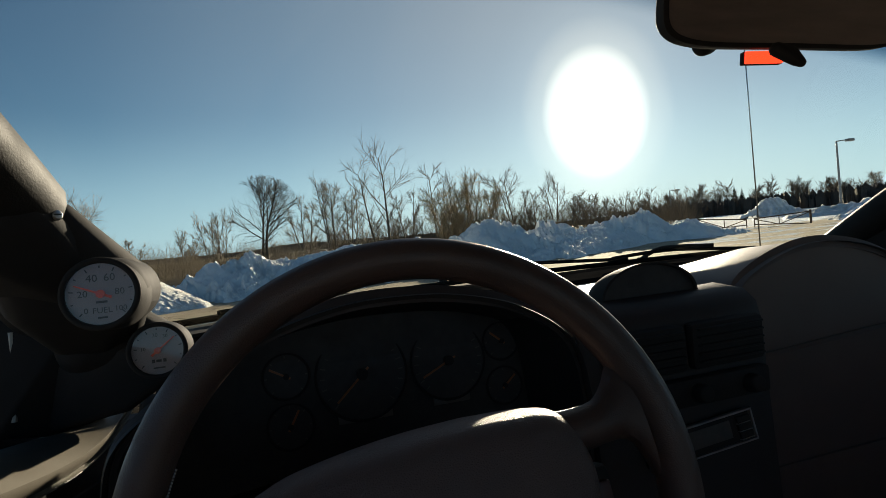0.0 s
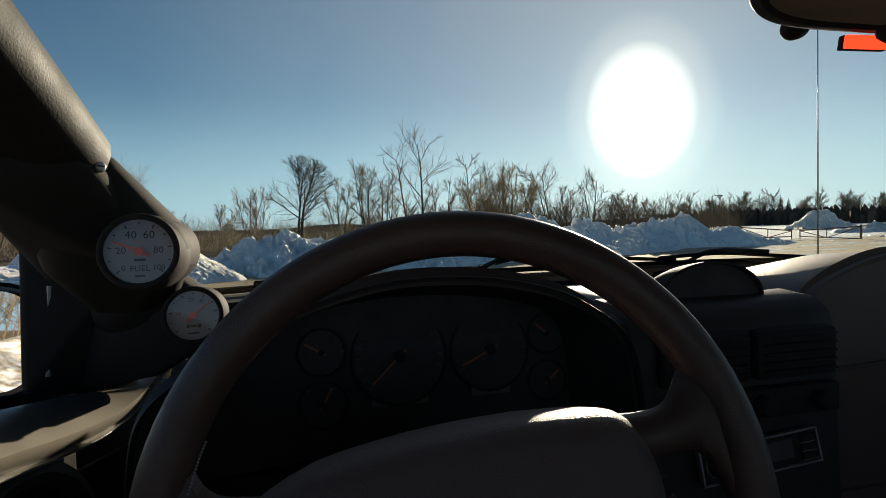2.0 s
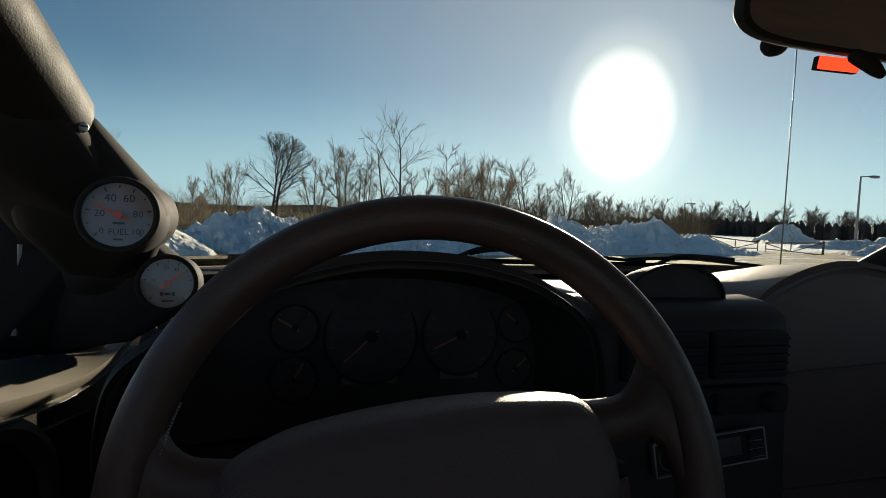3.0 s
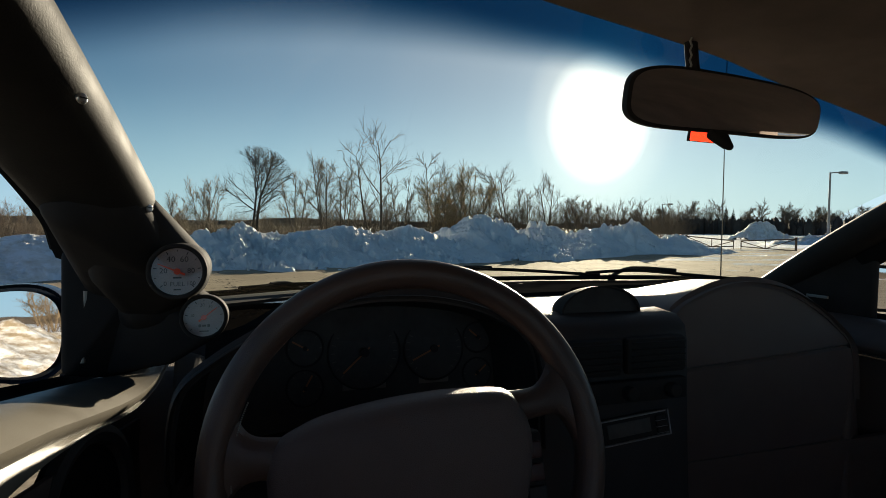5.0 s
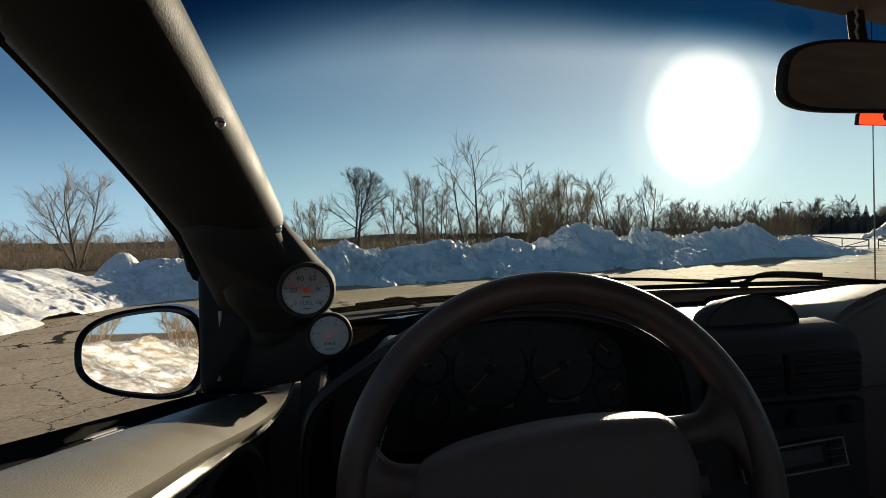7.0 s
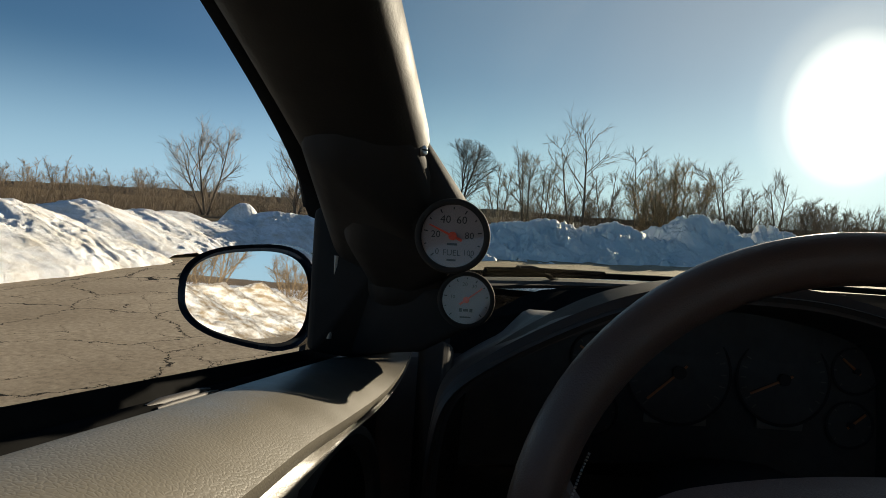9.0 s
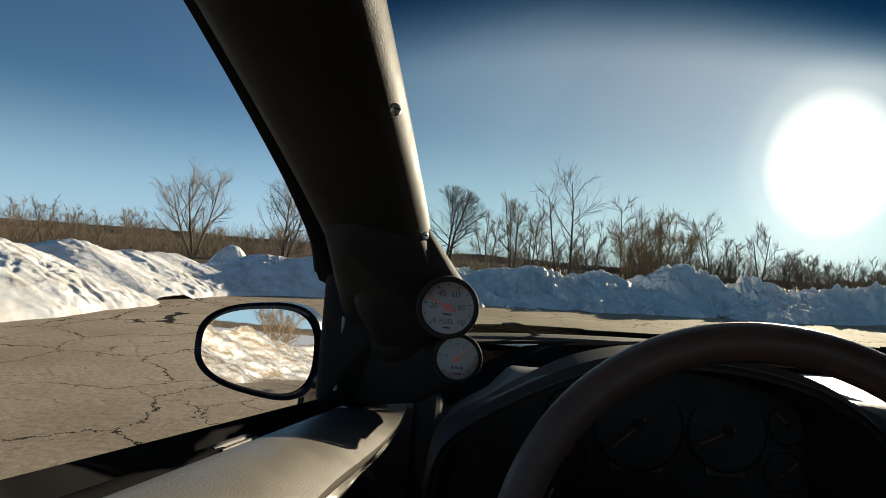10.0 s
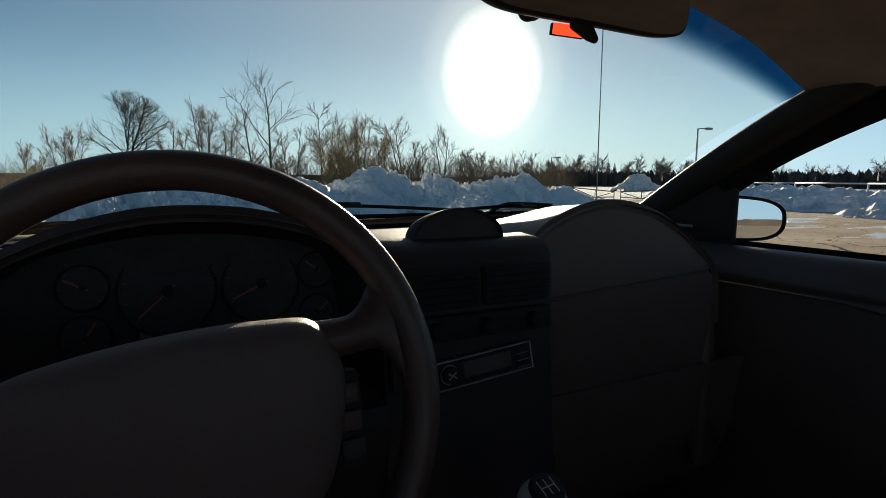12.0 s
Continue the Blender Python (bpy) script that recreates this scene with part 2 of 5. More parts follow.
M = {
    "snow": snow_material("packed_snow", (0.86, 0.855, 0.845)),
    "snow_dirty": snow_material("dirty_snow", (0.66, 0.58, 0.47), 0.40, 0.74, 2.6),
    "snow_grass": snow_material("snow_with_dead_grass", (0.33, 0.25, 0.16), 0.38, 0.60, 4.0, (0.5, 1.0, 1.6)),
    "ground": ground_material(),
    "bark_dark": surface("dark_bark", (0.035, 0.028, 0.022), (0.08, 0.065, 0.05), 3, (0.8, 0.95), grain=30, grain_depth=0.01),
    "bark": surface("grey_brown_bark", (0.14, 0.108, 0.078), (0.27, 0.21, 0.155), 3, (0.8, 0.95), grain=30, grain_depth=0.01),
    "twig": surface("grey_brown_twigs", (0.15, 0.115, 0.085), (0.27, 0.21, 0.155), 1.5, (0.7, 0.9), grain=0),
    "twig_tan": surface("tan_twigs", (0.36, 0.27, 0.155), (0.56, 0.43, 0.26), 1.5, (0.7, 0.9), grain=0),
    "brush": surface("dry_brown_brush", (0.115, 0.080, 0.050), (0.23, 0.165, 0.10), 0.4, (0.8, 0.95), grain=0),
    "hill": surface("far_brown_woods", (0.058, 0.045, 0.035), (0.11, 0.085, 0.066), 0.06, (0.9, 1.0), grain=1.5, grain_depth=0.5),
    "evergreen": surface("dark_evergreen", (0.012, 0.022, 0.012), (0.04, 0.055, 0.03), 0.5, (0.8, 0.95), grain=0),
    "galvanised": surface("galvanised_steel", (0.22, 0.22, 0.22), (0.38, 0.37, 0.36), 4, (0.4, 0.6), 0.7, grain=0),
    "rust": surface("rusty_pipe", (0.10, 0.06, 0.04), (0.22, 0.14, 0.09), 5, (0.7, 0.9), 0.2, grain=60, grain_depth=0.002),
    "dash": surface("charcoal_dash_vinyl", (0.105, 0.078, 0.068), (0.145, 0.110, 0.096), 5, (0.42, 0.54), grain=900, grain_depth=0.0005, grain_strength=0.35, spec=0.4),
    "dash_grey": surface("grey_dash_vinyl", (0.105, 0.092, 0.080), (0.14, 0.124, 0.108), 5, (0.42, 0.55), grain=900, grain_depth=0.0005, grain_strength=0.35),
    "vinyl": surface("taupe_door_vinyl", (0.110, 0.098, 0.078), (0.140, 0.125, 0.100), 7, (0.38, 0.50), grain=430, grain_depth=0.0004, grain_strength=0.20, voronoi=True),
    "leather": surface("worn_brown_leather", (0.062, 0.036, 0.028), (0.115, 0.068, 0.052), 11, (0.34, 0.50), grain=600, grain_depth=0.0004, grain_strength=0.25, voronoi=True),
    "pad": surface("grained_grey_airbag_cover", (0.120, 0.076, 0.066), (0.158, 0.104, 0.090), 8, (0.46, 0.58), grain=620, grain_depth=0.0005, grain_strength=0.5, voronoi=True),
    "black": surface("black_moulded_plastic", (0.026, 0.0240, 0.0232), (0.038, 0.0355, 0.034), 8, (0.66, 0.78), grain=600, grain_depth=0.0003, spec=0.08),
    "rubber": surface("black_rubber_seal", (0.010, 0.010, 0.010), (0.017, 0.017, 0.017), 20, (0.8, 0.92), grain=0, spec=0.0),
    "pillar": surface("black_grained_pillar_trim", (0.020, 0.0190, 0.0180), (0.030, 0.0287, 0.027), 10, (0.58, 0.68), grain=500, grain_depth=0.0006, spec=0.13),
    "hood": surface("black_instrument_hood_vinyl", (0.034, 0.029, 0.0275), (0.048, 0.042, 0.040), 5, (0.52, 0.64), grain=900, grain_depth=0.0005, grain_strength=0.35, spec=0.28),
    "liner": surface("dark_grey_headliner_cloth", (0.19, 0.145, 0.122), (0.26, 0.20, 0.17), 12, (0.85, 0.95), grain=700, grain_depth=0.0008),
    "dial": surface("silver_dial_face", (0.32, 0.265, 0.26), (0.38, 0.32, 0.315), 30, (0.5, 0.6), grain=0),
    "dial_black": surface("matt_black_dial", (0.022, 0.020, 0.020), (0.034, 0.031, 0.030), 30, (0.5, 0.7), grain=0),
    "ink": surface("black_print", (0.02, 0.02, 0.02), (0.03, 0.03, 0.03), 30, (0.6, 0.7), grain=0),
    "needle_red": surface("fluorescent_red_needle", (0.85, 0.07, 0.03), (0.9, 0.10, 0.04), 30, (0.4, 0.5), grain=0),
    "needle_orange": surface("orange_needle", (0.24, 0.075, 0.02), (0.28, 0.10, 0.03), 30, (0.4, 0.5), grain=0),
    "print_white": surface("white_print", (0.55, 0.55, 0.53), (0.6, 0.6, 0.58), 30, (0.5, 0.6), grain=0),
    "dial_mark": surface("faded_dial_marks", (0.055, 0.05, 0.045), (0.08, 0.072, 0.065), 60, (0.6, 0.7), grain=0),
    "button_red": surface("dull_red_switch", (0.050, 0.016, 0.014), (0.070, 0.024, 0.020), 40, (0.4, 0.55), grain=0),
    "screw": surface("steel_screw", (0.45, 0.44, 0.42), (0.55, 0.54, 0.52), 60, (0.25, 0.35), 0.9, grain=0),
    "silver": surface("scuffed_silver_plastic", (0.22, 0.22, 0.215), (0.36, 0.355, 0.35), 40, (0.3, 0.5), 0.4, grain=0),
    "knob_white": surface("white_glossy_knob", (0.72, 0.72, 0.70), (0.78, 0.78, 0.76), 30, (0.12, 0.2), grain=0),
    "paint": surface("dark_car_paint", (0.012, 0.016, 0.024), (0.016, 0.02, 0.03), 5, (0.2, 0.3), 0.2, grain=0),
    "led": emitter("red_led_strip", (1.0, 0.045, 0.02), 1.3),
    "strip": surface("pale_edge_trim", (0.30, 0.29, 0.27), (0.38, 0.37, 0.34), 30, (0.3, 0.45), 0.3, grain=0),
}
mm, nt_, p_ = nodes_of("mirror_silver")
p_.inputs["Base Color"].default_value = (0.86, 0.88, 0.90, 1)
p_.inputs["Metallic"].default_value, p_.inputs["Roughness"].default_value = 1.0, 0.015
M["mirror"] = mm
M["windscreen"] = pane_material("shaded_windscreen_glass", (0.962, 0.970, 0.932), (0.055, 0.155, (0.05, 0.24, 0.36)))
M["glass"] = pane_material("clear_glass", (0.94, 0.97, 0.97))
M["gauge_glass"] = pane_material("gauge_lens", (0.96, 0.96, 0.96))


# ---- mesh helpers ----
def empty(name, at=(0, 0, 0)):
    ob = new(name)
    ob.location = at
    ob.empty_display_size = 0.05
    return ob


def link_mesh(name, me, material, parent=None, smooth=True):
    me.materials.append(M[material] if isinstance(material, str) else material)
    if smooth:
        for f in me.polygons:
            f.use_smooth = True
    ob = new(name, me)
    if parent:
        ob.parent = parent
        if parent.type == "EMPTY":
            ob.matrix_parent_inverse = Matrix.Translation(-parent.location)
    return ob


def part(name, bm, material, parent=None, label="", smooth=True, angle=40):
    """Links a bmesh in world coordinates as one mesh object under a thing or part."""
    if angle:
        for e in bm.edges:
            if len(e.link_faces) == 2 and e.calc_face_angle(0) > radians(angle):
                e.smooth = False
    me = bpy.data.meshes.new(name)
    bm.to_mesh(me)
    bm.free()
    ob = link_mesh(name, me, material, parent, smooth)
    if label:
        tagged(ob, label)
    return ob


def raw_part(name, verts, faces, material, parent=None, smooth=False):
    me = bpy.data.meshes.new(name)
    me.from_pydata(verts, [], faces)
    return link_mesh(name, me, material, parent, smooth)


def loft(sections, closed=False, caps=True):
    """A skin over rows of points."""
    bm = bmesh.new()
    rows = [[bm.verts.new(p) for p in s] for s in sections]
    n = len(rows[0])
    for a, b in zip(rows, rows[1:]):
        for i in range(n if closed else n - 1):
            j = (i + 1) % n
            bm.faces.new((a[i], a[j], b[j], b[i]))
    if closed and caps:
        bm.faces.new(rows[0][::-1])
        bm.faces.new(rows[-1])
    bmesh.ops.recalc_face_normals(bm, faces=bm.faces)
    return bm


def thicken(bm, t):
    """Gives an open skin a thickness t along its normals."""
    bm.normal_update()
    skin, rim = bm.faces[:], [e for e in bm.edges if len(e.link_faces) == 1]
    twin = {v: bm.verts.new(v.co - v.normal * t, v) for v in bm.verts[:]}
    for f in skin:
        bm.faces.new([twin[v] for v in reversed(f.verts)])
    for e in rim:
        a, b = e.verts
        bm.faces.new((a, b, twin[b], twin[a]))
    bmesh.ops.recalc_face_normals(bm, faces=bm.faces)
    return bm


def hull(balls, seg=12):
    """The convex skin round balls (x, y, z, r)."""
    bm = bmesh.new()
    for x, y, z, r in balls:
        bmesh.ops.create_uvsphere(bm, u_segments=seg, v_segments=seg - 4, radius=r, matrix=Matrix.Translation((x, y, z)))
    res = bmesh.ops.convex_hull(bm, input=bm.verts[:])
    bmesh.ops.delete(bm, geom=list({*res["geom_interior"], *res["geom_unused"]} & set(bm.verts)), context="VERTS")
    keep = {f for f in res["geom"] if isinstance(f, bmesh.types.BMFace)}
    bmesh.ops.delete(bm, geom=[f for f in bm.faces if f not in keep], context="FACES_ONLY")
    bmesh.ops.delete(bm, geom=[v for v in bm.verts if not v.link_faces], context="VERTS")
    bmesh.ops.recalc_face_normals(bm, faces=bm.faces)
    return bm


def box(x0, x1, y0, y1, z0, z1, bevel=0.0, m=None, seg=2):
    bm = bmesh.new()
    bmesh.ops.create_cube(bm, size=1)
    bmesh.ops.scale(bm, vec=(x1 - x0, y1 - y0, z1 - z0), verts=bm.verts)
    bmesh.ops.translate(bm, vec=((x0 + x1) / 2, (y0 + y1) / 2, (z0 + z1) / 2), verts=bm.verts)
    if bevel:
        bmesh.ops.bevel(bm, geom=bm.edges[:], offset=bevel, segments=seg, affect="EDGES", profile=0.5)
    if m is not None:
        bm.transform(m)
    return bm


def cyl(r, h, m, seg=32, r2=None, bevel=0.0):
    """A cylinder of height h along local z, its foot at the origin of m."""
    bm = bmesh.new()
    bmesh.ops.create_cone(bm, cap_ends=True, segments=seg, radius1=r, radius2=r if r2 is None else r2, depth=h)
    bmesh.ops.translate(bm, vec=(0, 0, h / 2), verts=bm.verts)
    if bevel:
        es = [e for e in bm.edges if len(e.link_faces) == 2 and e.calc_face_angle(0) > 0.8]
        bmesh.ops.bevel(bm, geom=es, offset=bevel, segments=2, affect="EDGES", profile=0.5)
    bm.transform(m)
    return bm


def ring(r, tube, m, seg=64, sides=12, start=0.0, sweep=2 * math.pi, flat=1.0):
    """A torus, or an arc of one, round local z."""
    full = abs(sweep - 2 * math.pi) < 1e-6
    count = seg if full else seg + 1
    rows = []
    for i in range(count):
        a = start + sweep * i / seg
        rows.append([m @ Vector(((r + tube * math.cos(b)) * math.cos(a), (r + tube * math.cos(b)) * math.sin(a), flat * tube * math.sin(b)))
                     for b in (2 * math.pi * k / sides for k in range(sides))])
    if full:
        rows.append(rows[0])
    bm = loft(rows, closed=True, caps=not full)
    if full:
        bmesh.ops.remove_doubles(bm, verts=bm.verts, dist=1e-6)
        bmesh.ops.recalc_face_normals(bm, faces=bm.faces)
    return bm


def pipe(points, radii, sides=8):
    """A tapered tube along points."""
    pts = [Vector(p) for p in points]
    if not hasattr(radii, "__len__"):
        radii = [radii] * len(pts)
    rows = []
    for i, p in enumerate(pts):
        d = (pts[min(i + 1, len(pts) - 1)] - pts[max(i - 1, 0)]).normalized()
        u = d.orthogonal().normalized() if i == 0 else (u - d * u.dot(d)).normalized()
        v = d.cross(u)
        rows.append([p + radii[i] * (math.cos(a) * u + math.sin(a) * v) for a in (2 * math.pi * k / sides for k in range(sides))])
    return loft(rows, closed=True)


def facing(at, normal, up=(0, 0, 1)):
    """A frame at a place whose local z points along normal."""
    z = Vector(normal).normalized()
    x = Vector(up).cross(z).normalized()
    y = z.cross(x)
    return Matrix.Translation(at) @ Matrix((x, y, z)).transposed().to_4x4()


def smooth_curve(points, n):
    """Catmull-Rom through points, n steps between each pair."""
    pts = [Vector(p) for p in points]
    out = []
    for i in range(len(pts) - 1):
        a, b, c, d = pts[max(i - 1, 0)], pts[i], pts[i + 1], pts[min(i + 2, len(pts) - 1)]
        for k in range(n):
            t = k / n
            out.append(0.5 * (2 * b + (c - a) * t + (2 * a - 5 * b + 4 * c - d) * t * t + (3 * b - a - 3 * c + d) * t ** 3))
    return out + [pts[-1]]


def text_on(name, body, size, m, material, parent):
    cu = bpy.data.curves.new(name, "FONT")
    cu.body, cu.size, cu.extrude = body, size, 0.00012
    cu.align_x, cu.align_y = "CENTER", "CENTER"
    cu.resolution_u = 2
    tmp = bpy.data.objects.new(name, cu)
    scene.collection.objects.link(tmp)
    me = bpy.data.meshes.new_from_object(tmp.evaluated_get(bpy.context.evaluated_depsgraph_get()))
    bpy.data.objects.remove(tmp)
    bpy.data.curves.remove(cu)
    me.transform(m)
    me.name = name
    return link_mesh(name, me, material, parent, False)


# ---- ground and snow ----
def build_ground():
    n, s = 40, 3000.0
    verts = [(s * (2 * i / n - 1) ** 3, s * (2 * j / n - 1) ** 3, 0) for j in range(n + 1) for i in range(n + 1)]
    faces = [(j * (n + 1) + i, j * (n + 1) + i + 1, (j + 1) * (n + 1) + i + 1, (j + 1) * (n + 1) + i) for j in range(n) for i in range(n)]
    tagged(raw_part("ground", verts, faces, "ground"), "cracked grey-brown asphalt lot with dead grass and snowy fields beyond", "ground", kind="structure")


def snowbank(x, y, turn, half_len, half_dep, height, seed, label, material="snow", nu=190, nv=110, flat=3.0, rise=0.0, grit=1.0, slope=1.5):
    """A ploughed heap: a flat-topped ridge with a straight slope to the lot, clods on it and broken blocks at its toe."""
    verts, faces = [], []
    c, s = math.cos(radians(turn)), math.sin(radians(turn))
    o = Vector((seed * 17.3, seed * 5.1, seed * 2.7))
    for j in range(nv + 1):
        v = 2 * j / nv - 1
        for i in range(nu + 1):
            u = 2 * i / nu - 1
            px, py = u * half_len, v * half_dep
            w = noise.fractal(Vector((px * 0.4, py * 0.4, 0)) + o, 1.0, 2.0, 3)
            w2 = noise.fractal(Vector((px * 0.7, py * 0.3, 5.0)) + o, 1.0, 2.0, 3)
            e = max(0.0, 1 - abs(u + 0.08 * w) ** flat)
            q = v + 0.16 * w2
            f = max(0.0, 1 - abs(q)) ** slope if q < 0 else max(0.0, 1 - q ** 1.8)
            crest = 1 + rise * u + 0.16 * noise.fractal(Vector((px * 0.9, 3.1, 0)) + o, 0.9, 2.0, 4)
            k = e ** 0.75 * f
            z = height * k * crest
            bx, by = px + 0.10 * noise.noise(Vector((px * 5, py * 5, 3.0)) + o), py + 0.10 * noise.noise(Vector((px * 5, py * 5, 7.0)) + o)
            block = 0.0
            for scale, size in ((1.7, 0.20), (4.1, 0.13), (8.5, 0.07)) if grit > 0.4 else ((5.3, 0.14), (10.5, 0.10)):
                gap, spots = noise.voronoi(Vector((bx * scale, by * scale, 0)) + o)[:2]
                tilt = noise.cell(spots[0] * 7.3) - 0.5
                block += size * (noise.cell(spots[0] * 3.7 + Vector((9, 4, 1))) - 0.45 + 1.1 * tilt * (bx * scale + o.x - spots[0].x)) * min(1.0, 5 * (gap[1] - gap[0]))
            patch = min(1.0, max(0.25, 0.75 + 1.6 * noise.noise(Vector((px * 0.8, py * 0.8, 2.0)) + o)))
            rough = noise.fractal(Vector((px * 4.2, py * 4.2, 1.7)) + o, 0.7, 2.1, 5)
            toe = 1.0 + 0.9 * max(0.0, 1 - 4 * k)
            z += grit * toe * min(1.0, 5 * k) * (block * patch + 0.045 * rough + 0.22 * noise.noise(Vector((px * 1.5, py * 0.45, 8.0)) + o))
            z = z * min(1, 9 * k) - 0.05 * (1 - min(1, 8 * k))
            verts.append((px * c - py * s, px * s + py * c, z))
    for j in range(nv):
        for i in range(nu):
            a = j * (nu + 1) + i
            faces.append((a, a + 1, a + nu + 2, a + nu + 1))
    ob = raw_part("snowbank", verts, faces, material, smooth=True)
    ob.location = (x, y, 0)
    return tagged(ob, label, "snowbank", group="ploughed snow heaps round the lot")


EYE0 = Vector((-0.49, 0, 0))


def place(az, d):
    return EYE0.x + d * math.sin(radians(az)), EYE0.y + d * math.cos(radians(az))


def build_snow():
    white = "ploughed heap of bluish white snow in shade by the lot"
    heaps = (
        # az, distance, turn, half length, half depth, height, seed, flatness, rise
        (-2.0, 17.2, 18, 1.75, 3.0, 0.88, 1, 3.0, 0.0), (6.4, 17.5, 20, 2.25, 3.2, 0.96, 2, 4.0, 0.12), (14.6, 18.7, 22, 1.80, 3.0, 0.98, 3, 3.0, -0.12),
        (22.1, 21.2, 24, 1.70, 3.3, 1.32, 4, 4.0, 0.06), (28.0, 23.5, 26, 1.55, 2.8, 1.06, 5, 3.0, -0.10), (32.4, 25.2, 27, 1.50, 2.8, 0.98, 6, 3.0, 0.08),
        (36.2, 26.6, 27, 1.30, 2.6, 1.28, 7, 2.8, -0.08), (41.0, 27.9, 20, 2.6, 2.2, 0.62, 8, 2.4, -0.35), (30.5, 21.4, 30, 3.6, 1.7, 0.36, 9, 3.0, 0.0),
        (10.5, 15.8, 24, 3.6, 1.5, 0.30, 10, 3.0, 0.0), (18.4, 18.4, 26, 1.5, 2.2, 0.62, 11, 2.6, 0.0), (-6.0, 15.6, 18, 1.2, 2.0, 0.54, 12, 2.4, 0.0),
    )
    for az, d, turn, hl, hd, h, seed, flat, rise in heaps:
        x, y = place(az, d)
        snowbank(x, y, turn, hl, hd, h, seed, white, "snow", 170, 110, flat, rise)
    old = "tall sunlit heap of old dirty snow along the lot"
    for x, y, turn, hl, hd, h, seed, flat, rise in ((-7.0, 10.9, 76, 3.0, 2.0, 0.78, 21, 4.0, -0.08), (-7.2, 6.9, 84, 2.8, 2.0, 0.80, 22, 4.0, 0.08), (-7.4, 2.4, 88, 3.2, 2.0, 0.80, 23, 4.0, 0.0),
                                                    (-4.3, 14.2, 24, 2.1, 2.0, 0.82, 26, 3.0, 0.10), (-5.9, 13.9, 50, 0.75, 0.8, 0.90, 27, 2.0, 0.0), (-5.9, 12.5, 58, 1.7, 1.7, 0.58, 29, 2.6, 0.0), (-5.1, 13.2, 30, 1.6, 1.2, 0.45, 30, 2.6, 0.0)):
        snowbank(x, y, turn, hl, hd, h, seed, old, "snow_dirty", 200, 130, flat, rise, 0.13, 0.85)
    for x, y, turn, hl, hd, h, seed in ((-7.6, -4.0, 90, 4.2, 2.3, 1.0, 24), (-7.2, -9.4, 96, 4.6, 2.4, 0.92, 25), (-6.6, -16.0, 98, 4.8, 2.4, 0.62, 28)):
        snowbank(x, y, turn, hl, hd, h, seed, "long heap of old snow streaked with dead grass", "snow_grass", 170, 90, 3.0, 0.0, 0.5)
    for az, d, turn, hl, hd, h, seed in ((47.5, 66, 20, 3.5, 2.5, 1.7, 31), (60, 38, -40, 6, 1.6, 0.7, 32), (66, 26, -50, 4, 1.2, 0.6, 33), (72, 22, -60, 3.5, 1.2, 0.55, 34), (57, 52, -30, 9, 2, 0.9, 35)):
        x, y = place(az, d)
        snowbank(x, y, turn, hl, hd, h, seed, "low heap of grey-white snow beside the lane", "snow_dirty", 70, 36)


# ---- trees ----
def add_tube(verts, faces, p, q, r0, r1, sides):
    d = (q - p).normalized()
    u = d.orthogonal().normalized()
    v = d.cross(u)
    b = len(verts)
    ring_ = [(math.cos(2 * math.pi * k / sides), math.sin(2 * math.pi * k / sides)) for k in range(sides)]
    verts.extend(tuple(p + r0 * (c * u + s * v)) for c, s in ring_)
    verts.extend(tuple(q + r1 * (c * u + s * v)) for c, s in ring_)
    faces.extend((b + k, b + (k + 1) % sides, b + sides + (k + 1) % sides, b + sides + k) for k in range(sides))


def limb(rng, p, d, length, r0, r1, steps, wobble, up):
    """A wavering, tapering line of (from, to, radius, radius)."""
    out = []
    for i in range(steps):
        d = (d + Vector((rng.gauss(0, 1), rng.gauss(0, 1), rng.gauss(0, 0.6))) * wobble + Vector((0, 0, up))).normalized()
        q = p + d * (length / steps)
        out.append((p, q, r0 + (r1 - r0) * i / steps, r0 + (r1 - r0) * (i + 1) / steps))
        p = q
    return out


def offshoot(rng, rows, f, angle):
    """A start on a limb at the fraction f of it, and a direction that leaves it at the angle."""
    i = min(int(f * len(rows)), len(rows) - 1)
    p, q, ra, _ = rows[i]
    d = (q - p).normalized()
    side = Vector((rng.gauss(0, 1), rng.gauss(0, 1), rng.gauss(0.2, 0.6)))
    side = (side - d * side.dot(d)).normalized()
    return p.lerp(q, rng.random()), (d * math.cos(angle) + side * math.sin(angle)).normalized(), ra


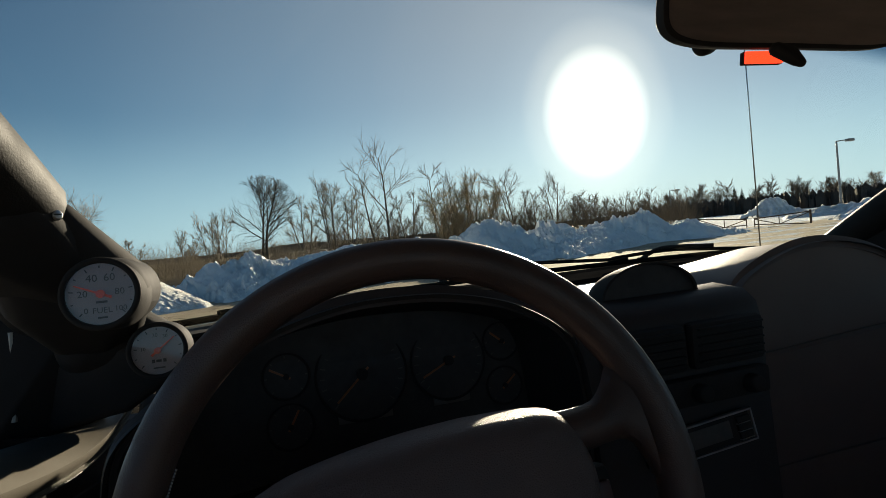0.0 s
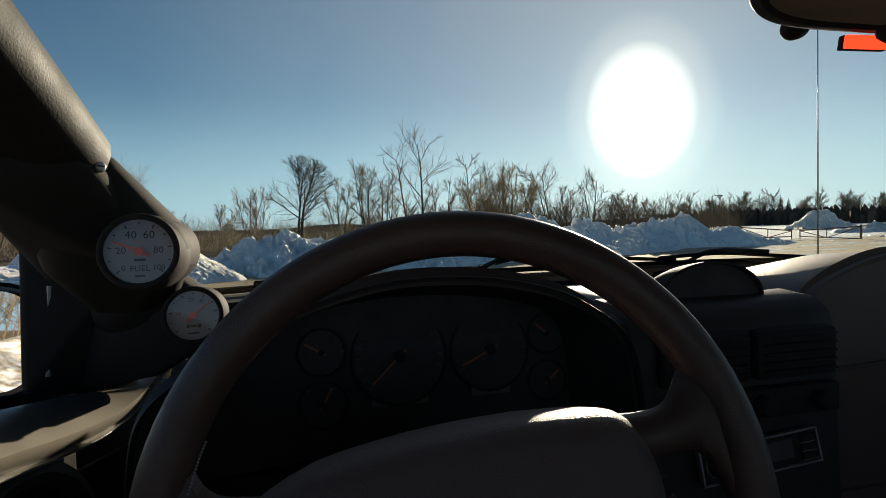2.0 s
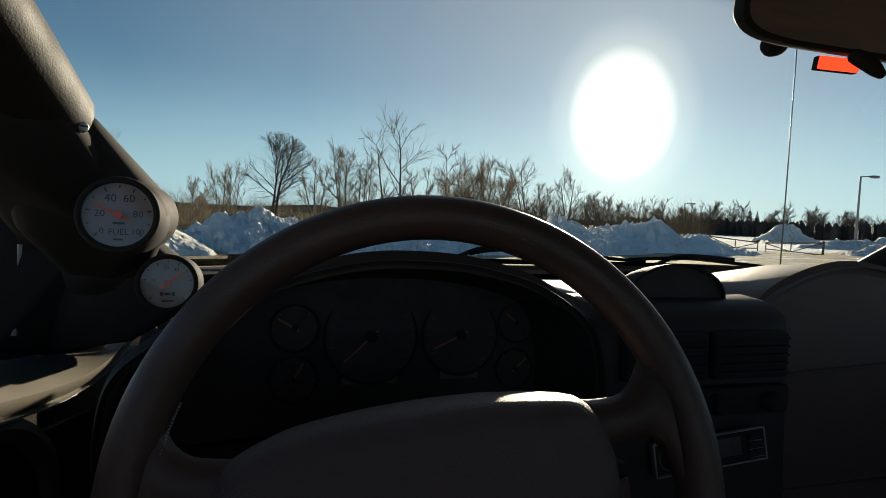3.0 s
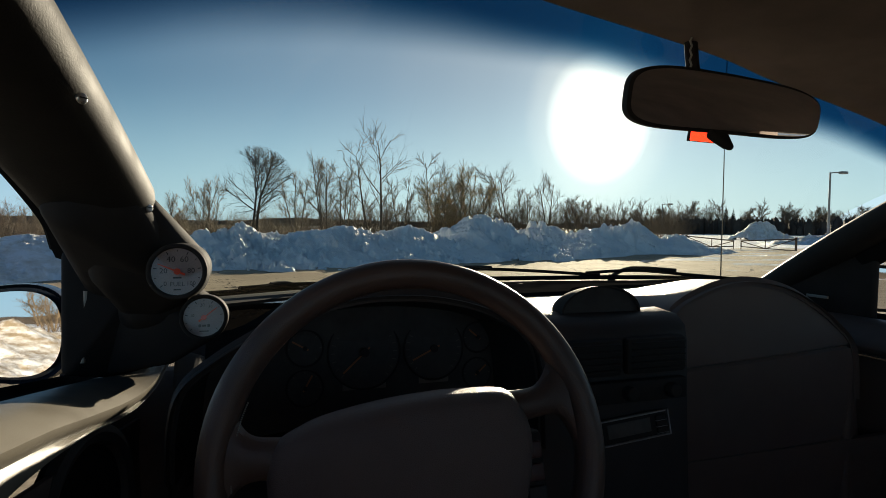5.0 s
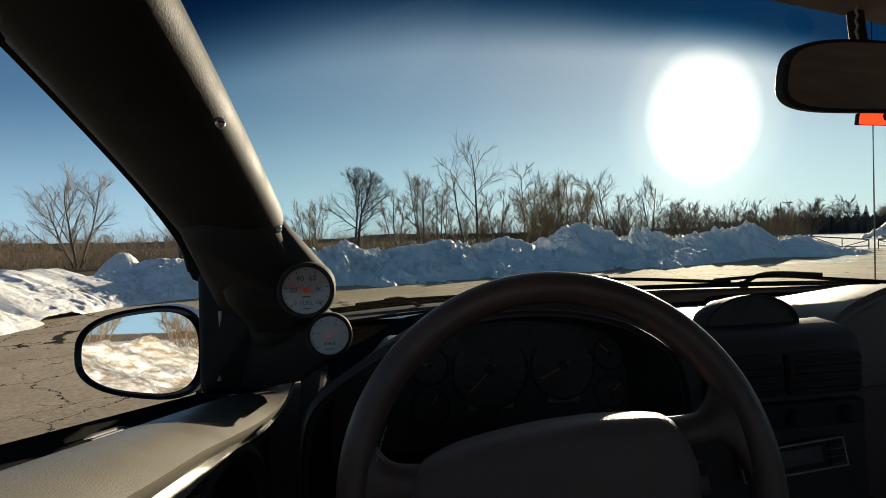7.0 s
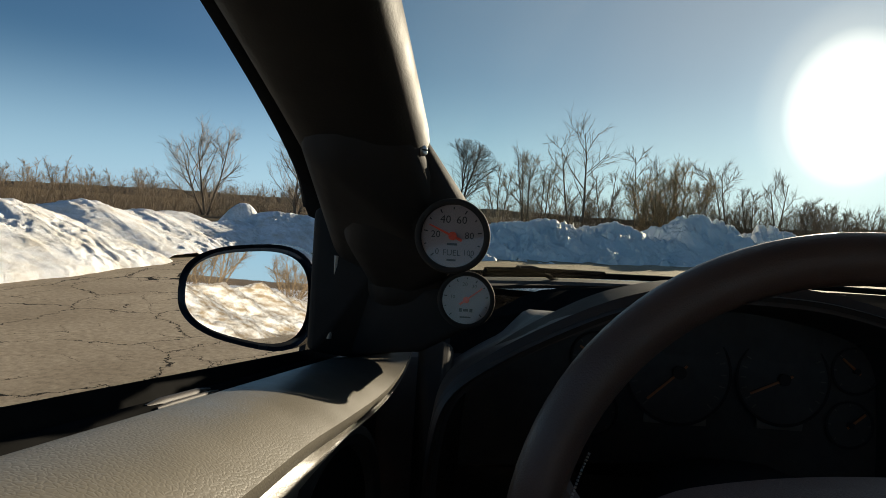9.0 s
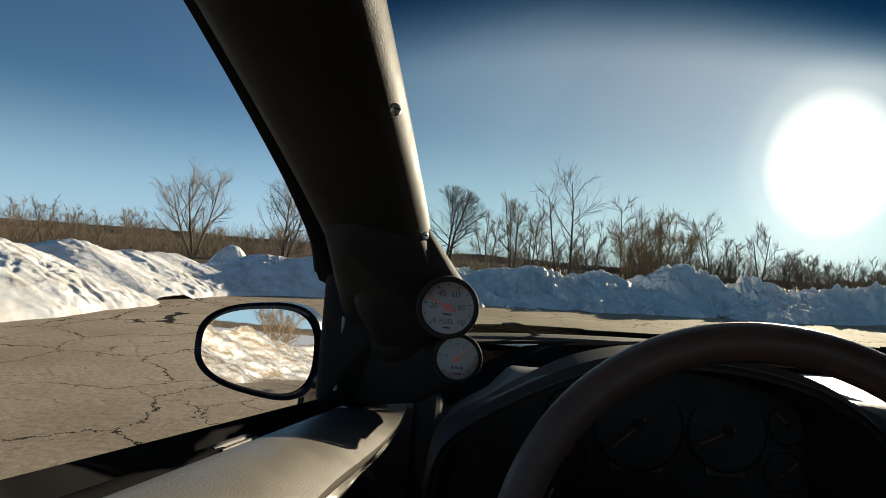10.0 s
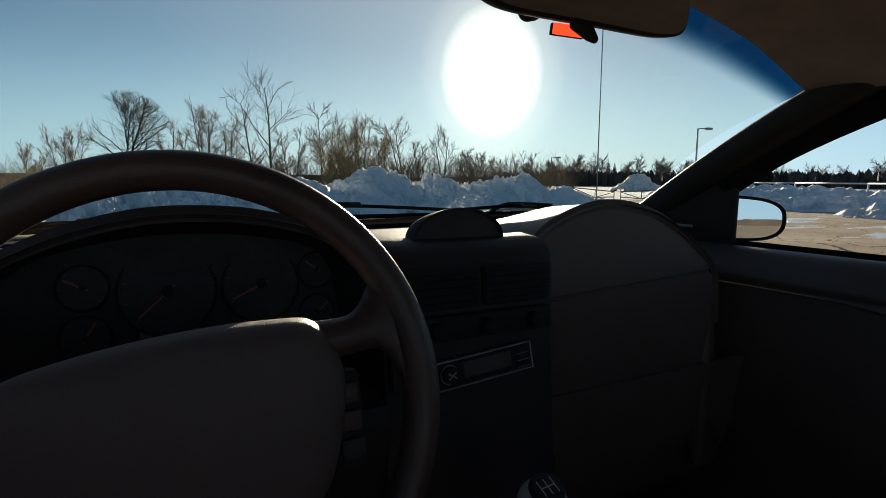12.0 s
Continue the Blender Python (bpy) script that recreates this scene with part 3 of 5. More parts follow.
def tree(name, at, height, seed, label, bark="bark", twig="twig", stems=1, lean=(0, 0), trunk=0.16, limbs=10, branches=8, twigs=8, reach=0.42, clear=0.25,
         wobble=0.08, up=0.03, angle=(0.5, 0.95), spread=0.3, thin=0.010, dome=0.0, group="bare trees"):
    """Trunks, limbs, branches and twigs, each thinner than what it springs from."""
    rng = random.Random(seed)
    wood, fine = [], []
    for s in range(stems):
        a = 2 * math.pi * s / max(stems, 1) + rng.uniform(0, 1)
        fan = spread * rng.uniform(0.5, 1.3) if stems > 1 else 0
        d = Vector((lean[0] + fan * math.cos(a), lean[1] + fan * math.sin(a), 1)).normalized()
        off = 0.14 if stems > 1 else 0
        stem = limb(rng, Vector((off * math.cos(a), off * math.sin(a), -0.1)), d, height * rng.uniform(0.8, 1.0), trunk * rng.uniform(0.75, 1.0), 0.02, 8, wobble, up)
        wood += stem
        for k in range(limbs):
            f = clear + (1 - clear) * (k + rng.random()) / limbs
            p, nd, r = offshoot(rng, stem, f, rng.uniform(*angle))
            big = limb(rng, p, nd, height * reach * (1.1 - 0.65 * f) * rng.uniform(0.7, 1.15), r * rng.uniform(0.4, 0.6), 0.012, 5, wobble * 1.5, up * 2)
            wood += big
            for b in range(branches):
                p2, nd2, r2 = offshoot(rng, big, 0.15 + 0.85 * (b + rng.random()) / branches, rng.uniform(0.4, 0.95))
                mid = limb(rng, p2, nd2, height * reach * rng.uniform(0.18, 0.42), max(r2 * 0.5, thin * 1.6), thin, 3, wobble * 1.8, up * 2)
                fine += mid
                for _ in range(twigs):
                    p3, nd3, _ = offshoot(rng, mid, rng.random(), rng.uniform(0.3, 0.9))
                    fine += limb(rng, p3, nd3, height * reach * rng.uniform(0.10, 0.26), thin * 0.85, thin * 0.45, 2, wobble * 1.5, up)
    if dome:  # a round crown: what would stick out of it is left off
        mid, tall = 0.60 * height, 0.42 * height
        fine = [r for r in fine if (r[1].x ** 2 + r[1].y ** 2) / dome ** 2 + ((r[1].z - mid) / tall) ** 2 < 1]
        wood = [r for r in wood if r[1].z < mid or (r[1].x ** 2 + r[1].y ** 2) / dome ** 2 + ((r[1].z - mid) / tall) ** 2 < 1]
    k = height / max(q.z for _, q, _, _ in wood + fine)
    limbs_, twigs_ = ([], []), ([], [])
    for p, q, r0, r1 in wood:
        add_tube(*limbs_, p * k, q * k, r0, r1, 6)
    for p, q, r0, r1 in fine:
        add_tube(*twigs_, p * k, q * k, r0, r1, 3)
    limbs, twigs = limbs_, twigs_
    ob = empty(name, (*at, 0))
    for nm, (vs, fs), mat in (("trunk", limbs, bark), ("crown", twigs, twig)):
        me = bpy.data.meshes.new(nm)
        me.from_pydata(vs, [], fs)
        me.materials.append(M[mat])
        for f in me.polygons:
            f.use_smooth = True
        c = new(nm, me)
        c.parent = ob
    return tagged(ob, label, "tree", group=group)


def build_trees():
    # the single trees behind the heaps: direction, distance, height
    tree("bare_tree", place(-0.4, 42), 6.6, 11, "dark round-crowned bare tree behind the snowbanks", "bark_dark", "bark_dark", 2, trunk=0.14, limbs=15, branches=11, twigs=7, reach=0.58, wobble=0.07, up=0.004, angle=(0.55, 1.15), spread=0.10, thin=0.0075, clear=0.28, dome=2.9)
    tree("bare_tree", place(11.7, 42), 9.6, 12, "tall slender bare tree with rising limbs", "bark", "bark", 1, trunk=0.13, limbs=13, branches=6, twigs=4, reach=0.44, wobble=0.045, up=0.012, angle=(0.55, 1.0), thin=0.009, clear=0.2)
    tree("bare_tree", place(10.7, 43), 8.4, 13, "tall bare tree that leans aside", "bark", "bark", 1, lean=(-0.30, 0), trunk=0.11, limbs=11, branches=6, twigs=4, reach=0.38, wobble=0.045, up=0.01, angle=(0.5, 1.0), thin=0.009, clear=0.2)
    for az, d, h, seed, st in ((3.5, 44, 5.4, 14, 3), (6.2, 43, 6.8, 15, 4), (8.0, 45, 6.1, 16, 3), (13.6, 44, 5.4, 17, 2), (16.7, 45, 7.0, 18, 2)):
        tree("bare_tree", place(az, d), h, seed, "many-stemmed bare tree with fine upright twigs", "bark", "twig", st, trunk=0.075, limbs=8, branches=8, twigs=5, reach=0.36, wobble=0.045, up=0.02, angle=(0.5, 0.95), spread=0.26, thin=0.0085)
    for az, d, h, seed in ((17.4, 40, 4.4, 31), (18.5, 40, 5.5, 32), (19.8, 41, 6.0, 33), (21.1, 42, 5.2, 34)):
        tree("bare_tree", place(az, d), h, seed, "dense tan thicket tree with crowded twigs", "twig_tan", "twig_tan", 6, trunk=0.045, limbs=8, branches=8, twigs=5, reach=0.34, clear=0.08, wobble=0.07, up=0.02, angle=(0.35, 0.85), spread=0.34, thin=0.0085)
    for az, d, h, seed in ((22.6, 47, 4.8, 19), (24.3, 48, 7.0, 20), (28.2, 50, 6.3, 21), (26.4, 52, 4.6, 22), (30.2, 52, 4.3, 28), (31.6, 54, 3.8, 29), (33.6, 56, 3.2, 30)):
        tree("bare_tree", place(az, d), h, seed, "bare tree with an airy vase-shaped crown", "bark", "twig", 2, trunk=0.09, limbs=8, branches=8, twigs=5, reach=0.40, wobble=0.045, up=0.02, angle=(0.5, 0.95), spread=0.18, thin=0.0085)
    tree("bare_tree", place(-24.6, 38), 6.3, 23, "leafless twin-trunked tree beyond the snow", "bark", "twig", 3, trunk=0.10, limbs=12, branches=8, twigs=5, reach=0.50, wobble=0.06, up=0.035, angle=(0.45, 0.9), spread=0.34, thin=0.006)
    tree("bare_tree", place(-16.6, 38), 6.0, 24, "leafless spreading tree beyond the snow", "bark", "twig", 3, trunk=0.09, limbs=12, branches=8, twigs=5, reach=0.52, wobble=0.06, up=0.03, angle=(0.5, 0.95), spread=0.26, thin=0.006, clear=0.15)
    for az, d, h, seed in ((-5.2, 46, 5.0, 25), (-4.2, 47, 4.6, 26), (-7.5, 48, 3.8, 27), (-36, 50, 3.6, 36), (-34, 55, 3.2, 37), (-30, 50, 3.2, 38), (-41, 60, 4.2, 39), (-12, 50, 3.2, 40)):
        tree("bare_tree", place(az, d), h, seed, "thin pale bare sapling", "twig", "twig", 3, trunk=0.045, limbs=7, branches=6, twigs=4, reach=0.36, wobble=0.07, up=0.03, angle=(0.35, 0.75), spread=0.2, thin=0.0085)
    # shrubs that the driver's mirror shows, behind the old snow
    for x, y, h, seed in ((-10.4, -14.2, 3.6, 41), (-10.4, -19.6, 2.3, 42), (-13.5, -17.0, 3.2, 43), (-12.0, -24.0, 2.8, 44)):
        tree("bare_tree", (x, y), h, seed, "leafless spreading shrub behind old snow", "brush", "brush", 5, trunk=0.03, limbs=8, branches=8, twigs=5, reach=0.42, wobble=0.07, up=0.02, angle=(0.4, 0.9), spread=0.4, thin=0.003, clear=0.1)
    # filler woods: four kinds, copied
    kinds = [tree("bare_tree", place(31 + 2 * i, 60), 4.2, 50 + i, "small bare tree in the far hedgerow", "twig", "twig", 3, trunk=0.05, limbs=6, branches=5, twigs=3, reach=0.38,
                  wobble=0.05, up=0.04, angle=(0.35, 0.8), spread=0.3, thin=0.013, group="hedgerow trees") for i in range(4)]
    rng = random.Random(5)
    for i in range(112):
        az = rng.uniform(-48, 40) if i < 60 else (rng.uniform(-5, 33) if i < 90 else rng.uniform(-46, -10))
        d = rng.uniform(50, 72)
        x, y = place(az, d)
        k = rng.uniform(0.55, 1.0) * (1.0 if az > 2 else 0.8)
        copy_thing(kinds[i % 4], Matrix.Translation((x, y, 0)) @ Matrix.Rotation(rng.uniform(0, 6.28), 4, "Z") @ Matrix.Scale(k, 4))
    far = [tree("bare_tree", place(41 + 3 * i, 140), 8.0, 60 + i, "round-crowned bare tree in the distant tree line", "bark", "bark", 1, trunk=0.20, limbs=16, branches=7, twigs=3, reach=0.5,
                wobble=0.07, up=0.02, angle=(0.5, 1.05), clear=0.18, thin=0.030, group="distant tree line") for i in range(3)]
    for i in range(110):
        az = rng.uniform(36, 78)
        d = rng.uniform(125, 170)
        x, y = place(az, d)
        copy_thing(far[i % 3], Matrix.Translation((x, y, 0)) @ Matrix.Rotation(rng.uniform(0, 6.28), 4, "Z") @ Matrix.Scale(rng.uniform(0.45, 0.85), 4))


def evergreen(at, height, seed):
    rng = random.Random(seed)
    ob = empty("evergreen_tree", (*at, 0))
    vs, fs = [], []
    add_tube(vs, fs, Vector((0, 0, -0.1)), Vector((0, 0, height * 0.3)), height * 0.02, height * 0.015, 6)
    me = bpy.data.meshes.new("trunk")
    me.from_pydata(vs, [], fs)
    me.materials.append(M["bark"])
    new("trunk", me).parent = ob
    vs, fs = [], []
    for k in range(420):
        f = rng.random() ** 0.8
        z = height * (0.12 + 0.88 * f)
        r = height * 0.24 * (1 - f) + 0.05
        a = rng.uniform(0, 2 * math.pi)
        c = Vector((math.cos(a), math.sin(a), 0))
        b = len(vs)
        s = c.cross(Vector((0, 0, 1))) * r * 0.22
        tip = c * r * rng.uniform(0.8, 1.15) + Vector((0, 0, z - 0.25 * r))
        vs.extend(tuple(v) for v in (Vector((0, 0, z + 0.15 * r)), c * r * 0.6 + s + Vector((0, 0, z)), tip, c * r * 0.6 - s + Vector((0, 0, z))))
        fs.append((b, b + 1, b + 2, b + 3))
    me = bpy.data.meshes.new("crown")
    me.from_pydata(vs, [], fs)
    me.materials.append(M["evergreen"])
    new("crown", me).parent = ob
    tagged(ob, "dark pointed evergreen in the distant tree line", "tree", group="distant evergreens")


def build_brush():
    """Dry scrub along the far edge of the lot, one mass of stems."""
    rng = random.Random(9)
    vs, fs = [], []
    for i in range(7000):
        az = rng.uniform(-60, 41)
        d = rng.uniform(34, 54)
        x, y = place(az, d)
        h = rng.uniform(0.9, 2.3) * (1.15 if az > 12 else 0.9)
        p = Vector((x, y, -0.05))
        dr = Vector((rng.gauss(0, 0.25), rng.gauss(0, 0.25), 1)).normalized()
        r = rng.uniform(0.008, 0.016)
        for s in range(3):
            q = p + dr * h / 3
            add_tube(vs, fs, p, q, r, r * 0.6, 3)
            for _ in range(2):
                t = (dr + Vector((rng.gauss(0, 0.5), rng.gauss(0, 0.5), rng.gauss(0.1, 0.3)))).normalized()
                add_tube(vs, fs, q, q + t * h * 0.32, r * 0.5, r * 0.2, 3)
            p, r = q, r * 0.7
            dr = (dr + Vector((rng.gauss(0, 0.2), rng.gauss(0, 0.2), 0))).normalized()
    tagged(raw_part("brush", vs, fs, "brush"), "dry brown scrub and saplings along the lot", "brush", kind="stuff")
    vs, fs = [], []
    for i in range(2600):
        az = rng.uniform(34, 84)
        d = rng.uniform(115, 165)
        x, y = place(az, d)
        h = rng.uniform(1.4, 3.6)
        b = len(vs)
        w = rng.uniform(0.25, 0.6)
        a = rng.uniform(0, 3.14)
        cx, cy = w * math.cos(a), w * math.sin(a)
        vs.extend(((x - cx, y - cy, 0), (x + cx, y + cy, 0), (x + cx * 1.4, y + cy * 1.4, h * 0.7), (x, y, h), (x - cx * 1.4, y - cy * 1.4, h * 0.75)))
        fs.append((b, b + 1, b + 2, b + 3, b + 4))
    tagged(raw_part("far_woods", vs, fs, "hill"), "dark brown undergrowth of the distant tree line", "woods", kind="stuff")


def build_hills():
    vs, fs = [], []
    n = 720
    for i in range(n + 1):
        az = -180 + 360 * i / n
        d = 420
        x, y = place(az, d)
        h = 4.0 + 2.2 * noise.fractal(Vector((az * 0.06, 0, 0)), 1.0, 2.0, 4) + (0.7 if az < 5 else 0) + 0.8 * noise.noise(Vector((az * 2.2, 1, 0))) + 1.1 * noise.noise(Vector((az * 0.9, 4, 0))) * noise.noise(Vector((az * 7.0, 2, 0)))
        vs.extend(((x, y, -1), (x * 1.02, y * 1.02, h), (x * 1.4, y * 1.4, h * 0.7)))
    for i in range(n):
        a = 3 * i
        fs.extend(((a, a + 3, a + 4, a + 1), (a + 1, a + 4, a + 5, a + 2)))
    tagged(raw_part("backdrop", vs, fs, "hill", smooth=True), "low brown wooded hills on the horizon", "hills", kind="structure")


# ---- gate, lamps, fence ----
def build_lamp(x, y, h, arm, label):
    ob = empty("street_lamp", (x, y, 0))
    part("pole", pipe([(x, y, -0.2), (x, y, h)], [0.13, 0.09], 12), "galvanised", ob)
    part("base", cyl(0.28, 0.7, pose(x, y, -0.05), 16, 0.26, 0.03), "galvanised", ob)
    part("arm", pipe([(x, y, h - 0.05), (x + arm * 0.5, y - 0.1, h + 0.02), (x + arm, y - 0.2, h + 0.02)], 0.06, 8), "galvanised", ob)
    part("lamp_head", box(x + arm * 0.9 - 0.1, x + arm * 0.9 + 0.75, y - 0.45, y + 0.05, h - 0.12, h + 0.16, 0.05), "galvanised", ob, "flat shoebox lamp head")
    tagged(ob, label, "street lamp", group="lot lamps")


def build_gate():
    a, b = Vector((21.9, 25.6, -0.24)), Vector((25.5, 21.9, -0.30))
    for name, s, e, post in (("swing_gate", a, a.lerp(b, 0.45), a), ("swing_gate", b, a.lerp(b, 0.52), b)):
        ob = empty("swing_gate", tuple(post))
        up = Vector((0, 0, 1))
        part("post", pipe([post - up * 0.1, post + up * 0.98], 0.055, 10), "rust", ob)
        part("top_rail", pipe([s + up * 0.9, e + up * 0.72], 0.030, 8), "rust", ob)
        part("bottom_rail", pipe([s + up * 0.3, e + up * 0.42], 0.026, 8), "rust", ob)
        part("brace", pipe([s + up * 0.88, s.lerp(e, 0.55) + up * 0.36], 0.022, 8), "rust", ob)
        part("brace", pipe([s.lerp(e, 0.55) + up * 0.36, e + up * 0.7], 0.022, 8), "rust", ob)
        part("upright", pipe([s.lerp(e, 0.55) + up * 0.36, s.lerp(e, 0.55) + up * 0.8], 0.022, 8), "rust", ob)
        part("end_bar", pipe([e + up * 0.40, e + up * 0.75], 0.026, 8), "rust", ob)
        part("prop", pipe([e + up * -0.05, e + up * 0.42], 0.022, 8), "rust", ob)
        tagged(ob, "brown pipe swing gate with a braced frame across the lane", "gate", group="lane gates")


def build_fence():
    pts = [Vector((*place(az, d), 0)) for az, d in ((55, 62), (60, 52), (65, 45), (70, 40), (76, 36))]
    up = Vector((0, 0, 1))
    ob = empty("pipe_fence", tuple(pts[0]))
    for p, q in zip(pts, pts[1:]):
        part("rail", pipe([p + up * 1.0, q + up * 1.0], 0.05, 8), "print_white", ob, "pale painted rail")
    for p in pts:
        part("post", pipe([p - up * 0.1, p + up * 1.02], 0.06, 8), "print_white", ob)
    tagged(ob, "pale painted pipe fence beside the snowy lane", "fence")
    x, y = place(67.5, 19)
    ob = empty("bollard", (x, y, 0))
    part("post", box(x - 0.16, x + 0.16, y - 0.16, y + 0.16, -0.05, 0.75, 0.03), "rust", ob)
    part("cap", box(x - 0.18, x + 0.18, y - 0.18, y + 0.18, 0.75, 0.80, 0.015), "rust", ob)
    tagged(ob, "square dark brown bollard beside the lane", "bollard")


build_ground()
build_snow()
build_trees()
for k, (az_, d_, h_) in enumerate(((38.6, 150, 5.0), (40.2, 150, 4.4), (44.4, 150, 6.6), (45.0, 152, 6.0), (46.3, 150, 5.2), (51.5, 140, 5.6), (57.6, 118, 8.5), (56.2, 120, 5.5), (71.5, 130, 7.0))):
    evergreen(place(az_, d_), h_, 70 + k)
build_brush()
build_hills()
build_lamp(58.5, 45.9, 7.3, 1.5, "tall grey street lamp with a single arm")
build_lamp(75.1, 93.2, 5.8, 1.5, "far grey street lamp with a single arm")
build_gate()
build_fence()


# ---- the car: shell ----
ROOF_Z = 1.285
HEADER = smooth_curve([(-0.71, 0.43, 1.280), (-0.56, 0.47, 1.345), (-0.42, 0.52, 1.372), (-0.283, 0.57, 1.378), (-0.163, 0.60, 1.371), (0.10, 0.63, 1.347), (0.256, 0.66, 1.328), (0.50, 0.68, 1.288), (0.60, 0.68, 1.253), (0.705, 0.68, 1.208)], 4)
GLASS_FOOT = smooth_curve([(-0.66, 1.00, 0.955), (-0.53, 1.14, 0.948), (-0.40, 1.24, 0.945), (-0.25, 1.32, 0.942), (-0.10, 1.37, 0.94), (0.06, 1.40, 0.94), (0.20, 1.40, 0.94), (0.45, 1.32, 0.945), (0.58, 1.22, 0.95), (0.70, 1.08, 0.955)], 4)


def build_shell():
    # windscreen between header and cowl
    rows = []
    for k in range(25):
        f = k / 24
        rows.append([a.lerp(b, f) + Vector((0, 0.035, 0.025)) * math.sin(math.pi * f) for a, b in zip(HEADER, GLASS_FOOT)])
    bm = loft(rows)
    way = bm.verts.layers.float.new("way_down")
    bm.verts.ensure_lookup_table()
    for i, v in enumerate(bm.verts):
        deep = 0.140 + 0.11 * min(1.0, max(0.0, (-0.05 - v.co.x) / 0.55))
        v[way] = (i // len(HEADER)) / 24 * 0.155 / deep
    ob = part("windscreen", thicken(bm, 0.004), "windscreen")
    tagged(ob, "clear windscreen with a blue shade band along its top", "windscreen", kind="structure")
    ob.visible_shadow = False
    # headliner
    rows = []
    for k in range(8):
        f = k / 7
        rows.append([Vector((p.x * (1 - 0.03 * f), p.y * (1 - f) - 0.72 * f, p.z + 0.02 * math.sin(f * 2.2) - 0.10 * f * f)) for p in HEADER])
    tagged(part("ceiling", thicken(loft(rows), 0.02), "liner"), "dark grey cloth headliner of the car", "headliner", kind="structure")
    # floor, back wall and outer skin that close the cabin
    tagged(part("floor", box(-0.80, 0.80, -1.2, 1.0, 0.28, 0.32, 0.01), "liner"), "dark carpeted cabin floor", "floor", kind="structure")
    tagged(part("wall_rear", box(-0.80, 0.80, -1.24, -1.2, 0.28, 0.93, 0.01), "liner"), "dark rear bulkhead of the cabin", "wall", kind="structure")
    for sx, y0, y1, z0, top in ((-1, -1.2, -0.42, 0.60, 0.96), (1, -1.2, -0.12, 0.60, 0.94), (1, -0.62, -0.12, 0.94, 1.28)):
        x0, x1 = sorted((sx * 0.70, sx * 0.76))
        tagged(part("wall_side", box(x0, x1, y0, y1, z0, top, 0.01), "liner"), "dark quarter panel behind the door", "wall", kind="structure")
    tagged(part("wall_front", box(-0.74, 0.74, 1.0, 1.03, 0.28, 0.85, 0.01), "liner"), "dark firewall behind the dashboard", "wall", kind="structure")
    # bonnet and wings
    rows = []
    for y, zc, w in ((1.36, 0.925, 0.86), (1.7, 0.90, 0.88), (2.1, 0.86, 0.88), (2.5, 0.79, 0.84), (2.75, 0.68, 0.76)):
        rows.append([(w * u, y - (0.28 * abs(u) ** 2 if y < 1.5 else 0), zc - 0.05 * abs(u) ** 2.5 + 0.012 * math.cos(u * 9)) for u in (i / 12 - 1 for i in range(25))])
    rows.append([(x, 2.78, 0.35) for x, _, _ in rows[-1]])
    tagged(part("bonnet", thicken(loft(rows), 0.012), "paint"), "dark painted bonnet and nose of the car", "bonnet", kind="structure")
    for s in (-1, 1):
        rows = [[(s * (0.86 + 0.02 * math.sin(3 * f)), y, z) for f, z in ((0, 0.84 - 0.06 * abs(y - 1)), (0.5, 0.62), (1, 0.3))] for y in (1.30, 1.5, 1.9, 2.4, 2.75)]
        tagged(part("wing", thicken(loft(rows), 0.012), "paint"), "dark painted front wing of the car", "wing", kind="structure")


def build_cowl():
    ob = empty("cowl_panel", (0, 1.45, 0.92))
    rows = [[p + Vector((0, 0.004, -0.012)) for p in GLASS_FOOT], [p + Vector((p.x * 0.05, 0.06, -0.008)) for p in GLASS_FOOT], [p + Vector((p.x * 0.1, 0.14, -0.015)) for p in GLASS_FOOT]]
    part("panel", thicken(loft(rows), 0.006), "black", ob)
    part("lip", pipe([p + Vector((p.x * 0.05, 0.05, 0.002)) for p in GLASS_FOOT[2:-2]], 0.006, 6), "rubber", ob)
    tagged(ob, "black plastic cowl panel below the windscreen", "cowl panel")
    for name, pts, arm in (("wiper", [(-0.02, 1.40, 0.962), (0.06, 1.415, 0.972), (0.22, 1.42, 0.966), (0.42, 1.36, 0.955)], [(-0.04, 1.44, 0.95), (0.02, 1.42, 0.975), (0.12, 1.425, 0.975)]),
                           ("wiper", [(0.40, 1.40, 0.958), (0.52, 1.34, 0.968), (0.62, 1.27, 0.962), (0.72, 1.16, 0.955)], [(0.50, 1.42, 0.945), (0.53, 1.37, 0.972), (0.62, 1.29, 0.970)]),
                           ("wiper", [(-0.52, 1.16, 0.962), (-0.42, 1.25, 0.958), (-0.28, 1.33, 0.952)], [(-0.36, 1.34, 0.925), (-0.42, 1.27, 0.958), (-0.46, 1.22, 0.962)])):
        ob = empty("wiper", pts[0])
        part("blade", pipe(smooth_curve(pts, 4), 0.0045, 6), "rubber", ob)
        part("arm", pipe(smooth_curve(arm, 4), 0.0055, 6), "black", ob)
        part("pivot", cyl(0.012, 0.022, pose(arm[0][0], arm[0][1], arm[0][2] - 0.016), 12, 0.009, 0.003), "black", ob)
        tagged(ob, "black wiper parked at the foot of the windscreen", "wiper", group="windscreen wipers")
    ob = empty("aerial", (0.895, 1.415, 0.90))
    part("mast", pipe([(0.895, 1.415, 0.90), (0.895, 1.415, 1.80)], [0.0022, 0.0014], 6), "screw", ob)
    part("base", cyl(0.012, 0.035, pose(0.895, 1.415, 0.875), 16, 0.007, 0.003), "black", ob)
    tagged(ob, "thin steel whip aerial on the wing", "aerial")


